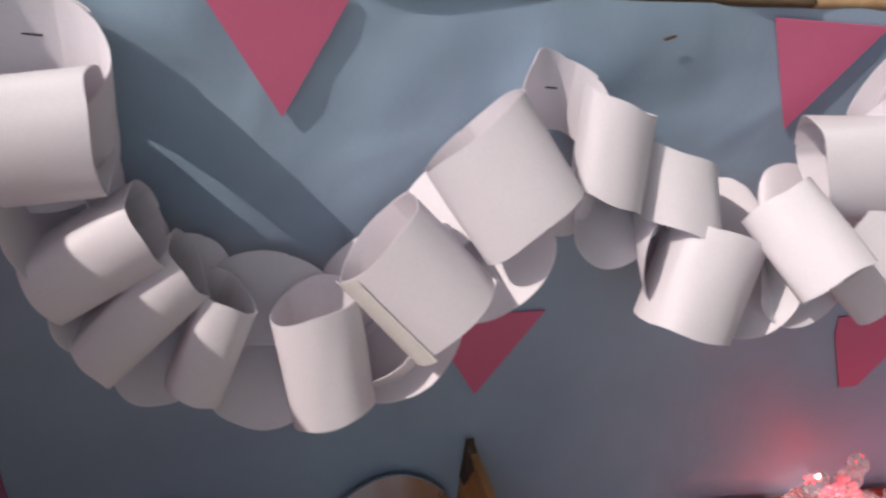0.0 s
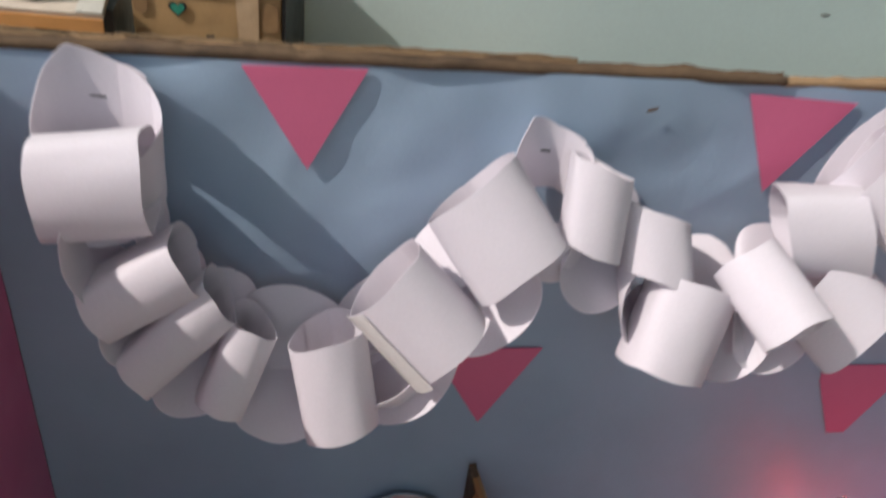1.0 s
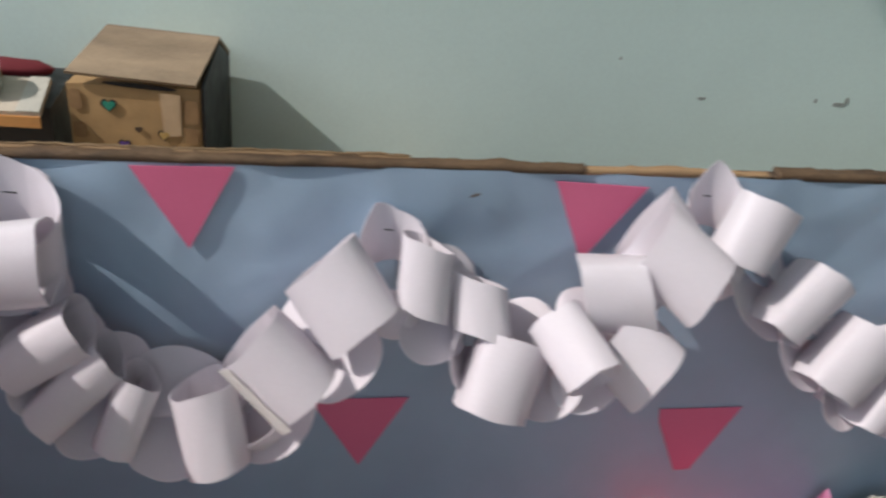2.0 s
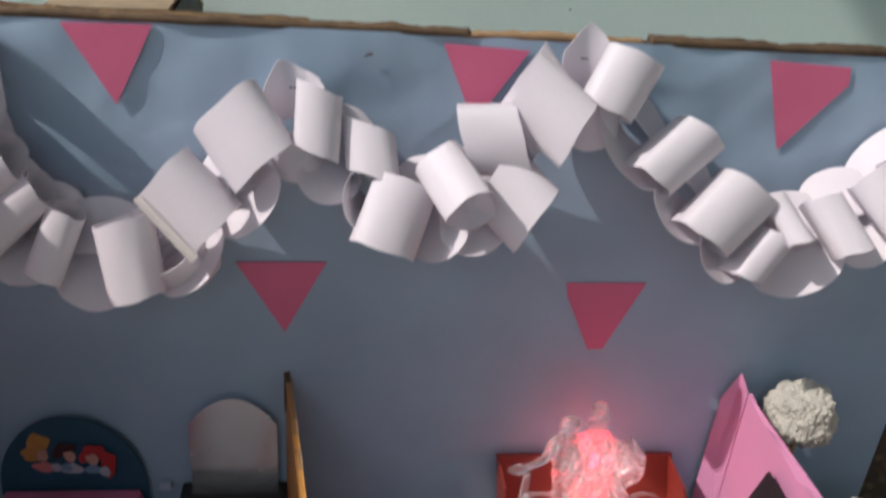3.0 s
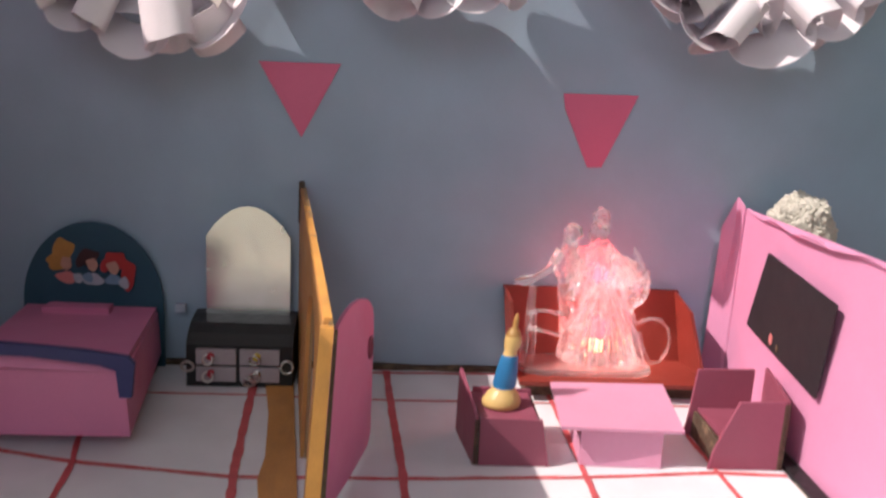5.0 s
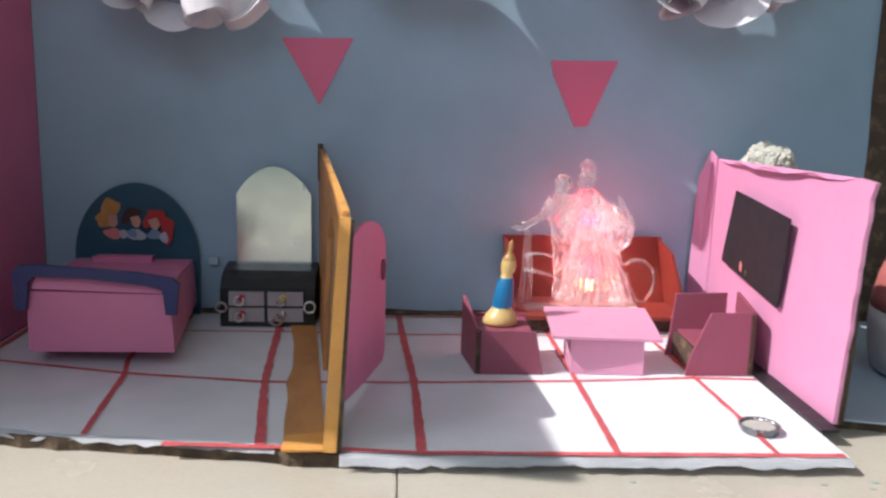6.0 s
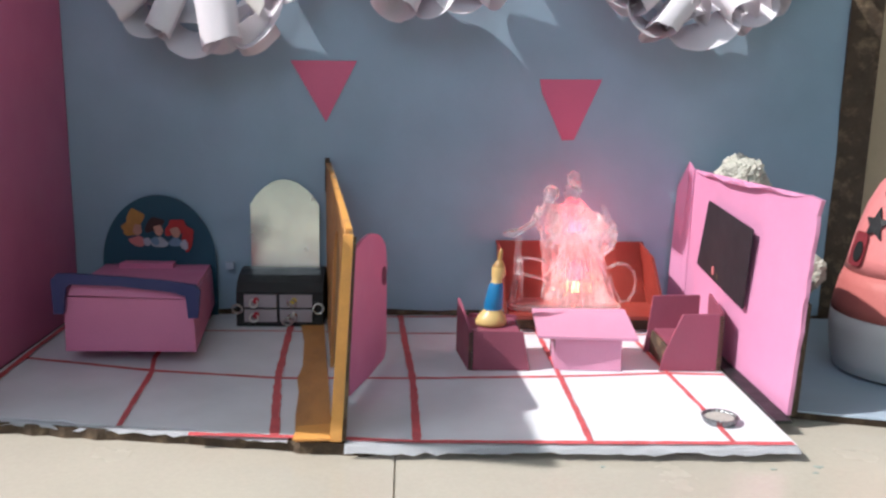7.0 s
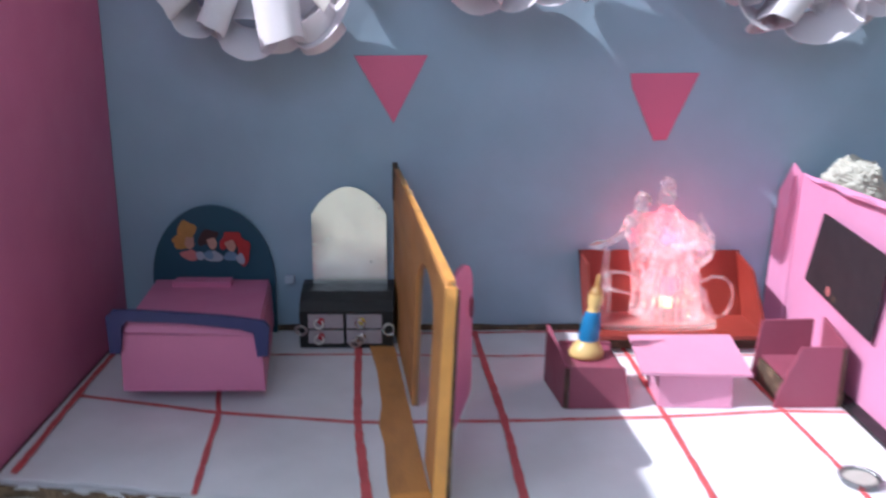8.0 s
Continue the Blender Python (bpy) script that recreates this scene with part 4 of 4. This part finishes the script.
    # heads with hair
    for hx, hy, hz, rx, rz, seed in ((0.437, cy + 0.002, 0.1540, 0.0085, 0.0110, 1), (0.462, cy, 0.1590, 0.0090, 0.0110, 2), (0.463, cy + 0.001, 0.1710, 0.0078, 0.0105, 3)):
        rows = []
        for i in range(9):
            t = -1 + 2 * (i + 0.15) / 8.3
            r = rx * math.sqrt(max(0.02, 1 - t * t))
            rows.append([(hx + r * (1 + 0.14 * math.sin(5 * a + 4 * t + seed)) * math.cos(a), hy + 0.8 * r * (1 + 0.14 * math.cos(4 * a + seed)) * math.sin(a), hz + rz * t) for a in [2 * math.pi * k / 20 for k in range(20)]])
        shell(rows)
    # reaching arm, hand, crossing arm
    tube([(0.426, cy, 0.137), (0.416, cy - 0.004, 0.121), (0.403, cy - 0.006, 0.113), (0.392, cy - 0.006, 0.1095), (0.384, cy - 0.006, 0.108)], [0.006, 0.0045, 0.0034, 0.0052, 0.0022], bm, 7)
    tube([(0.444, cy - 0.006, 0.134), (0.448, cy - 0.010, 0.120), (0.444, cy - 0.012, 0.108), (0.438, cy - 0.011, 0.094)], [0.004, 0.0045, 0.0034, 0.0030], bm, 7)
    tube([(0.478, cy - 0.006, 0.138), (0.488, cy - 0.010, 0.126), (0.497, cy - 0.012, 0.117), (0.484, cy - 0.013, 0.108)], [0.004, 0.0045, 0.0036, 0.0028], bm, 7)
    # chair post with two rails
    box(0.397, 0.405, cy - 0.011, cy - 0.007, 0.078, 0.107, bm)
    tube([(0.396, cy - 0.009, 0.027), (0.398, cy - 0.009, 0.050), (0.400, cy - 0.009, 0.078)], [0.0042, 0.0028, 0.0036], bm, 7)
    tube([(0.405, cy - 0.009, 0.027), (0.405, cy - 0.009, 0.050), (0.404, cy - 0.009, 0.079)], [0.0026, 0.0018, 0.0026], bm, 6)
    tube([(0.401, cy - 0.009, 0.080), (0.416, cy - 0.008, 0.081), (0.432, cy - 0.004, 0.076)], [0.0024, 0.0017, 0.0024], bm, 6)
    tube([(0.400, cy - 0.009, 0.066), (0.416, cy - 0.008, 0.060), (0.434, cy - 0.004, 0.055)], [0.0024, 0.0017, 0.0024], bm, 6)
    # D-shaped handle
    tube([(0.508, cy - 0.002, 0.070), (0.517, cy - 0.002, 0.0745), (0.529, cy - 0.002, 0.074), (0.538, cy - 0.002, 0.066), (0.541, cy - 0.002, 0.054), (0.539, cy - 0.002, 0.041), (0.532, cy - 0.002, 0.030), (0.524, cy - 0.002, 0.0285), (0.515, cy - 0.002, 0.046), (0.510, cy - 0.002, 0.060)], 0.0016, bm, 7)
    # ruffles that stand out from the skirt and the shoulders
    ruffle_rnd = random.Random(5)
    for k in range(26):
        h = ruffle_rnd.uniform(0.060, 0.140)
        side = ruffle_rnd.uniform(-1, 1)
        x = 0.468 + side * (0.036 if h > 0.10 else 0.030)
        y = cy - 0.012 * (1 - 0.5 * abs(side))
        d = ruffle_rnd.uniform(-0.5, 0.5) + side
        tube([(x - 0.006 * d, y + 0.004, h + 0.010), (x, y, h), (x + 0.010 * d, y - 0.002, h - 0.008 - 0.006 * ruffle_rnd.random())], [0.0012, 0.0034, 0.0010], bm, 5)
    for v in bm.verts:
        if v.co.z > 0.0295:
            v.co += Vector((noise.noise(v.co * 170), noise.noise(v.co * 170 + Vector((5, 0, 0))), noise.noise(v.co * 170 + Vector((0, 9, 0))))) * 0.0026
            v.co += Vector((noise.noise(v.co * 420), noise.noise(v.co * 420 + Vector((5, 0, 0))), 0.0)) * 0.0010
    ob = part("clear_plastic_figurine", bm, CLEAR)
    ob.visible_shadow = False
    return tagged(ob, "clear moulded plastic couple figurine on a flat foot", "figurine")


figurine()
tagged(part("led_lamp", lathe([(0.001, 0.0), (0.0042, 0.001), (0.0046, 0.008), (0.0030, 0.012), (0.001, 0.0135)], (0.470, -0.046, 0.0400), turns=14), LED, smooth=True), "small glowing red lamp inside the clear figurine", "lamp")
for height, watts in ((0.066, 0.070), (0.118, 0.105)):
    led_data = bpy.data.lights.new("led_glow", "POINT")
    led_data.energy, led_data.color, led_data.shadow_soft_size = watts, (1.0, 0.02, 0.05), 0.022
    new("led_glow", led_data).location = (0.470, -0.038, height)


# ---- armchairs ----
def armchair(name, label, mirror, cx, high, seat_z, arm_top, arm_z, rear_top):
    """A card armchair of folded pieces; it opens to +x, or to -x where mirror is -1."""
    ob = thing(name, label, "armchair", "armchairs at the table", at=(cx, -0.18, 0))

    def pts(points):
        return [(cx + mirror * x, y, z + 0.0006) for x, y, z in points]

    side = [(-0.027, 0.0), (0.030, 0.0), (0.027, 0.016), (arm_top, arm_z - 0.0012), (-0.027, arm_z)]
    for y, grow in ((-0.2050, 1.0), (-0.1435, rear_top)):
        wide = 0.013 if grow > 1 else 0.0
        part("armrest", rounded(plate(pts([(x + (wide if x == arm_top else 0), y, z * grow) for x, z in side]), 0.0030, way=(0, 1, 0)), 0.0004, 1), MAUVE, ob)
    part("backrest", rounded(plate(pts([(-0.0285, -0.2040, 0.0), (-0.0370, -0.141, 0.0), (-0.0365, -0.142, high), (-0.0282, -0.2040, arm_z + 0.001)]), 0.0028, way=(-mirror, 0, 0)), 0.0004, 1), MAUVE, ob)
    part("seat", plate(pts([(-0.026, -0.2015, seat_z), (0.020, -0.2015, seat_z), (0.020, -0.1440, seat_z), (-0.030, -0.1440, seat_z)]), 0.0026, way=(0, 0, 1)), MAUVE, ob)
    part("seat_front", plate(pts([(0.0215, -0.2010, 0.001), (0.0215, -0.1440, 0.001), (0.0205, -0.1440, seat_z - 0.0004), (0.0205, -0.2010, seat_z - 0.0004)]), 0.0024, way=(mirror, 0, 0)), DARK_CARD_AND_GAPS, ob, "bare brown cardboard front")
    # corrugated edge at the folded corner
    bm = bmesh.new()
    for k in range(int(arm_z / 0.003)):
        z = 0.0015 + 0.0030 * k
        tube(pts([(-0.0268, -0.2053, z), (-0.0312, -0.2047, z)]), 0.0011, bm, 6)
    part("corrugated_edge", bm, DARK_CARD_AND_GAPS, ob, "cut corrugated cardboard edge")
    return ob


armchair("toy_armchair", "mauve folded card armchair beside the pink table", 1, 0.366, 0.0570, 0.0345, 0.0225, 0.0405, 1.0)
armchair("toy_armchair", "mauve folded card armchair between table and pink panel", -1, 0.556, 0.064, 0.024, 0.010, 0.0590, 1.06)

# ---- table ----
table = thing("toy_table", "light pink card table with a sagging top", "table", at=(0.455, -0.175, 0))
part("tabletop", rounded(plate([(0.405, -0.143, 0.0450), (0.402, -0.212, 0.0360), (0.502, -0.209, 0.0325), (0.504, -0.140, 0.0440)], 0.0026, way=(0, 0, 1)), 0.0006), TABLE_PINK, table)
part("pedestal", rounded(plate([(0.421, -0.202, 0.0006), (0.487, -0.205, 0.0006), (0.483, -0.150, 0.0006), (0.425, -0.148, 0.0006)], 0.0330, way=(0, 0.05, 1)), 0.0008), TABLE_PINK, table)


# ---- small toy on the armchair ----
def small_doll():
    prof = [(0.0005, 0.0), (0.0172, 0.001), (0.0178, 0.005), (0.0150, 0.011), (0.0112, 0.016), (0.0096, 0.018), (0.0108, 0.022), (0.0096, 0.034), (0.0080, 0.046), (0.0066, 0.049), (0.0052, 0.052), (0.0064, 0.056), (0.0074, 0.061), (0.0070, 0.067), (0.0050, 0.072), (0.0024, 0.075), (0.0028, 0.079), (0.0022, 0.084), (0.0006, 0.088)]
    bm = bmesh.new()
    lathe(prof, (0, 0, 0), bm, 28)
    for v in bm.verts:
        v.co.x += 0.11 * v.co.z + (0.0012 if v.co.y < 0 and 0.055 < v.co.z < 0.066 else 0)
        v.co.y *= 0.9
        v.co = v.co * 0.90 + Vector((0.3590, -0.172, 0.0380))
    for f in bm.faces:
        z = (f.calc_center_median().z - 0.0380) / 0.90
        f.material_index = 1 if 0.017 < z < 0.048 else 2 if z > 0.066 else 0
    ob = part("small_doll", bm, [CREAM, BLUE_TOY, GOLD_BROWN], smooth=True)
    return tagged(ob, "small cream and blue plastic doll standing on the armchair", "doll")


small_doll()


# ---- bottle cap ----
def bottle_cap():
    bm = bmesh.new()
    rows = []
    for r, z, flute in ((0.0128, 0.0006, 0), (0.0133, 0.0012, 0.2), (0.0143, 0.0045, 0.9), (0.0153, 0.0064, 1.0), (0.0142, 0.0068, 1.0), (0.0132, 0.0046, 0.8), (0.0126, 0.0016, 0.1)):
        rows.append([bm.verts.new((0.541 + (r + 0.0006 * flute * math.cos(21 * a)) * math.cos(a), -0.333 + (r + 0.0006 * flute * math.cos(21 * a)) * math.sin(a), z)) for a in [2 * math.pi * k / 126 for k in range(126)]])
    for a, b in zip(rows, rows[1:]):
        for k in range(126):
            bm.faces.new((a[k], a[(k + 1) % 126], b[(k + 1) % 126], b[k]))
    bm.faces.new(rows[0][::-1])
    bm.faces.new(rows[-1])
    ob = part("bottle_cap", bm, CAP_METAL, smooth=True)
    part("cap_liner", lathe([(0.0005, 0.0020), (0.0118, 0.0020), (0.0124, 0.0046), (0.0112, 0.0052), (0.0005, 0.0050)], (0.541, -0.333, 0), turns=30), LINER, ob, "greyish white plastic liner")
    return tagged(ob, "upturned fluted dull grey bottle cap on the floor", "bottle cap")


bottle_cap()


# ---- crumpled paper trees behind the panel ----
def paper_tree(x, y, z, r, seed):
    ob = thing("paper_tree", "crumpled white paper ball on a paper stem", "paper tree", "paper trees behind the panel", at=(x, y, 0))
    bm = bmesh.new()
    made = bmesh.ops.create_icosphere(bm, subdivisions=5, radius=1.0)["verts"]
    for v in made:
        d = v.co.normalized()
        k = 1 + 0.20 * noise.noise(d * 2.2 + Vector((seed, 0, 0))) + 0.16 * abs(noise.noise(d * 6 + Vector((0, seed, 0)))) + 0.10 * noise.noise(d * 15 + Vector((0, 0, seed)))
        v.co = Vector((x, y, z)) + d * r * k
    part("crumpled_ball", bm, CREPE, ob)
    part("stem", tube([(x, y, FLOOR_Z + 0.008), (x + 0.002, y, z * 0.5), (x, y, z - r * 0.6)], [0.006, 0.004, 0.003]), KRAFT, ob)
    return ob


paper_tree(0.655, -0.042, 0.170, 0.029, 2.0)
paper_tree(0.716, -0.090, 0.078, 0.022, 5.0)

# ---- beside the dollhouse ----
# dark plate under the blue sheet stands in for the shadowed gap there
board = tagged(part("blue_board", plate([(0.622, -0.296, FLOOR_Z), (0.70, -0.318, FLOOR_Z), (1.05, -0.34, FLOOR_Z), (1.05, 0.0, FLOOR_Z), (0.622, 0.0, FLOOR_Z)], 0.0075, way=(0, 0, 1)), DARK_CARD_AND_GAPS), "pale blue paper board lying on the floor tiles", "board")
part("blue_sheet", plate([(0.620, -0.300, FLOOR_Z + 0.0078), (0.70, -0.322, FLOOR_Z + 0.0078), (1.05, -0.345, FLOOR_Z + 0.0078), (1.05, 0.0, FLOOR_Z + 0.0078), (0.620, 0.0, FLOOR_Z + 0.0078)], 0.0018, way=(0, 0, 1)), BLUE_BOARD, board)
tagged(part("kraft_board", plate([(0.829, 0.012, FLOOR_Z), (1.20, 0.012, FLOOR_Z), (1.20, 0.012, 0.46), (0.829, 0.012, 0.46)], 0.006, way=(0, 1, 0)), KRAFT_PALE), "pale brown cardboard sheet standing beside the dollhouse", "cardboard sheet")

toy = thing("round_toy_pot", "round white and pink paper pot with a black star", "pot", at=(0.765, -0.19, 0))
TX, TY, TZ = 0.779, -0.195, FLOOR_Z + 0.0095
part("pot_bowl", lathe([(0.054, 0.0), (0.066, 0.004), (0.071, 0.020), (0.0735, 0.045), (0.0730, 0.062)], (TX, TY, TZ), turns=48), TOY_WHITE, toy, smooth=True)
# shade on the lower pink is put into this part's darker colour
part("pot_shaded_part", lathe([(0.0728, 0.0624), (0.0715, 0.074), (0.0680, 0.092), (0.0640, 0.104)], (TX, TY, TZ), turns=48), TOY_PINK_SHADED, toy, "lower pink part, coloured darker for its shade", smooth=True)
dome = part("pot_dome", lathe([(0.0638, 0.1042), (0.0610, 0.120), (0.0560, 0.145), (0.0490, 0.170), (0.0400, 0.190), (0.0270, 0.207), (0.0100, 0.215), (0.001, 0.216)], (TX, TY, TZ), turns=48), TOY_PINK, toy, smooth=True)


def on_dome(angle, z, out=0.0008):
    keys = [(0.104, 0.0638), (0.120, 0.0610), (0.145, 0.0560), (0.170, 0.0490), (0.190, 0.0400), (0.207, 0.0270)]
    r = keys[-1][1]
    for (z0, r0), (z1, r1) in zip(keys, keys[1:]):
        if z <= z1:
            r = r0 + (r1 - r0) * (z - z0) / (z1 - z0)
            break
    a = radians(angle)
    return Vector((TX + (r + out) * math.cos(a), TY + (r + out) * math.sin(a), TZ + z))


star = []
for k in range(10):
    r = 0.017 if k % 2 == 0 else 0.0075
    a = math.pi / 2 + k * math.pi / 5
    star.append(on_dome(196 + math.degrees(r * math.cos(a) / 0.058), 0.154 + r * math.sin(a), 0.002))
part("star", plate(star, 0.0012, way=(-0.93, -0.36, 0.2)), BLACK, dome, "black paper star")
for ang, z, w, h, power, m in ((204, 0.186, 0.010, 0.0045, 0.5, BLACK), (183, 0.128, 0.010, 0.017, 0.4, DARK_RED), (186, 0.126, 0.0055, 0.010, 1.0, BLACK)):
    o = 0.004 if m is BLACK else 0.0025
    pts = [on_dome(ang + math.degrees(w * math.copysign(abs(math.cos(a)) ** power, math.cos(a)) / 0.058), z + h * math.copysign(abs(math.sin(a)) ** power, math.sin(a)), o) for a in [2 * math.pi * i / 20 for i in range(20)]]
    part("paper_patch", plate(pts, 0.0010, way=(math.cos(radians(ang)), math.sin(radians(ang)), 0.2)), m, dome)

part("wall_clip", rounded(box(0.059, 0.069, -0.0095, -0.004, 0.056, 0.064), 0.001), BLUE_BOARD, house)

# ---- on the box behind the dollhouse ----
tagged(part("storage_carton", rounded(box(-0.55, 0.30, 0.10, 0.47, FLOOR_Z, 0.240), 0.003), KRAFT), "brown cardboard storage box behind the dollhouse", "box")
hut = thing("cardboard_hut", "small brown cardboard house with heart stickers", "toy house", at=(-0.028, 0.39, 0.2405))
FOOT = [(-0.100, 0.340), (0.028, 0.336), (0.0422, 0.473), (-0.078, 0.476)]
hut_wall = part("hut_wall", rounded(plate([(x, y, 0.2405) for x, y in FOOT], 0.1740, way=(0, 0, 1)), 0.001), HUT_CARD, hut)
part("hut_gable", plate([(0.0292, 0.336, 0.2405), (0.0437, 0.474, 0.2405), (0.0437, 0.474, 0.4035), (0.0395, 0.402, 0.4420), (0.0292, 0.336, 0.4165)], 0.003, way=(1, -0.10, 0)), BLACK, hut, "dark gable")
part("hut_roof", rounded(plate([(-0.0985, 0.3335, 0.4265), (0.0250, 0.3310, 0.4180), (0.0430, 0.402, 0.4445), (-0.0700, 0.404, 0.4510)], 0.004, way=(0, -0.5, 0.85)), 0.001), OLD_WOOD, hut, "worn brown card roof")
part("hut_roof", rounded(plate([(-0.0700, 0.405, 0.4510), (0.0430, 0.403, 0.4445), (0.0470, 0.477, 0.4040), (-0.0740, 0.480, 0.4110)], 0.004, way=(0, 0.5, 0.85)), 0.001), OLD_WOOD, hut)
part("tape", plate([(-0.009, 0.3352, 0.362), (0.0085, 0.3350, 0.364), (0.0090, 0.3335, 0.4085), (-0.011, 0.3340, 0.4100)], 0.0006, way=(0, -1, 0)), TAPE, hut_wall, "pale tape strip")


def hut_front(x):
    return 0.3386 - 0.031 * (x + 0.1)


def patch(cx, cz, rx, rz, power, material, name, out=0.0):
    """A flat patch with rounded corners on the hut's front."""
    pts = []
    for a in [2 * math.pi * k / 24 for k in range(24)]:
        x = cx + rx * math.copysign(abs(math.cos(a)) ** power, math.cos(a))
        pts.append((x, hut_front(x) - out, cz + rz * math.copysign(abs(math.sin(a)) ** power, math.sin(a)) - 0.06 * (x - cx)))
    part(name, plate(pts, 0.0006, way=(0, -1, 0)), material, hut_wall)


patch(-0.030, 0.4155, 0.036, 0.0026, 1.0, BLACK, "eave_slot")
patch(-0.0925, 0.3990, 0.0060, 0.0105, 0.5, HUT_PATCH, "brown_patch")
patch(-0.0915, 0.3660, 0.0065, 0.0085, 0.4, HUT_PATCH, "brown_patch")
patch(0.0185, 0.3900, 0.0075, 0.0130, 0.5, HUT_PATCH, "brown_patch")
patch(0.0180, 0.3640, 0.0070, 0.0085, 0.4, HUT_PATCH, "brown_patch")


def heart(cx, cz, size, material):
    """A heart sticker with a dark outline."""
    for name, grow, m, out in (("heart_outline", 1.08, BLACK, 0.0002), ("heart_sticker", 0.80, material, 0.0009)):
        pts = []
        for a in [2 * math.pi * k / 24 for k in range(24)]:
            x = cx + size * grow * math.sin(a) ** 3
            pts.append((x, hut_front(x) - out, cz + size * grow * (0.81 * math.cos(a) - 0.31 * math.cos(2 * a) - 0.12 * math.cos(3 * a) - 0.06 * math.cos(4 * a))))
        part(name, plate(pts, 0.0007, way=(0, -1, 0)), m, hut_wall)


heart(-0.061, 0.394, 0.0075, GREEN_GLITTER)
heart(-0.009, 0.364, 0.0062, GOLD)
heart(-0.034, 0.369, 0.0034, DARK_CARD_AND_GAPS)
heart(-0.049, 0.352, 0.0058, PURPLE)

stall = thing("toy_stall", "dark toy stall with a pale wooden top", "toy stall", at=(-0.19, 0.36, 0.2405))
part("stall_body", rounded(box(-0.250, -0.112, 0.318, 0.430, 0.2405, 0.396), 0.001), BLACK, stall)
part("stall_top", rounded(plate([(-0.262, 0.300, 0.398), (-0.116, 0.300, 0.394), (-0.120, 0.366, 0.4035), (-0.262, 0.366, 0.4075)], 0.005, way=(0, -0.2, 1)), 0.001), PALE_WOOD, stall, "pale worn card top")
part("stall_tape", plate([(-0.138, 0.2990, 0.4002), (-0.1165, 0.2990, 0.3996), (-0.1205, 0.3650, 0.4092), (-0.139, 0.3650, 0.4098)], 0.0006, way=(0, -0.15, 1)), CREPE, stall, "white tape on the corner")
part("stall_edge", plate([(-0.262, 0.2995, 0.388), (-0.116, 0.2995, 0.384), (-0.116, 0.2995, 0.395), (-0.262, 0.2995, 0.399)], 0.003, way=(0, -1, 0)), ORANGE, stall)
pot = tagged(part("metal_tin", rounded(lathe([(0.020, 0.0), (0.021, 0.002), (0.021, 0.022), (0.022, 0.023), (0.022, 0.031), (0.021, 0.032), (0.001, 0.0322)], (-0.178, 0.330, 0.4065), turns=36), 0.0004), SILVER, smooth=False), "small round metal tin on the stall top", "tin")
felt = tagged(part("red_felt_roll", ball((-0.178, 0.398, 0.4060), (0.054, 0.015, 0.0102), rough=0.15, freq=3), DARK_RED, smooth=True), "dark red felt roll lying on the stall", "felt roll")
stick = tagged(part("wooden_stick", tube([(-0.168, 0.3585, 0.4095), (-0.171, 0.3600, 0.436), (-0.175, 0.3615, 0.462)], 0.0045), KRAFT), "short brown wooden stick standing on the stall", "stick")

# ---- floor tiles ----
tile_mesh = None
for i in range(-5, 6):
    for j in range(-5, 1):
        x, y = 0.266 + TILE_SIZE * i, -0.11 + TILE_SIZE * j
        if tile_mesh is None:
            tile_mesh = part("tile", rounded(box(0.0008, TILE_SIZE - 0.0008, 0.0008, TILE_SIZE - 0.0008, FLOOR_Z - 0.008, FLOOR_Z), 0.0006, 1), TILE, ground).data
            bpy.data.objects.remove(bpy.data.objects["tile"])
        if x + TILE_SIZE > 3.6 or x < -1.5:
            continue
        t = new("tile", tile_mesh)
        t.parent = ground
        t.location = (x, y, 0)

# specks of dirt in front of the house
for k, (x, y, w, h) in enumerate(((0.428, -0.395, 0.0040, 0.0016), (0.599, -0.395, 0.0075, 0.0022), (0.561, -0.399, 0.0050, 0.0012), (0.592, -0.405, 0.0045, 0.0012))):
    speck = [(x + w * 0.5 * math.cos(a) * (1 + 0.25 * math.sin(3 * a + k)), y + h * math.sin(a) * (1 + 0.2 * math.cos(2 * a + k)), FLOOR_Z) for a in [2 * math.pi * i / 12 for i in range(12)]]
    part("dirt_speck", plate(speck, 0.0005, way=(0, 0, 1)), SCUFF, ground)
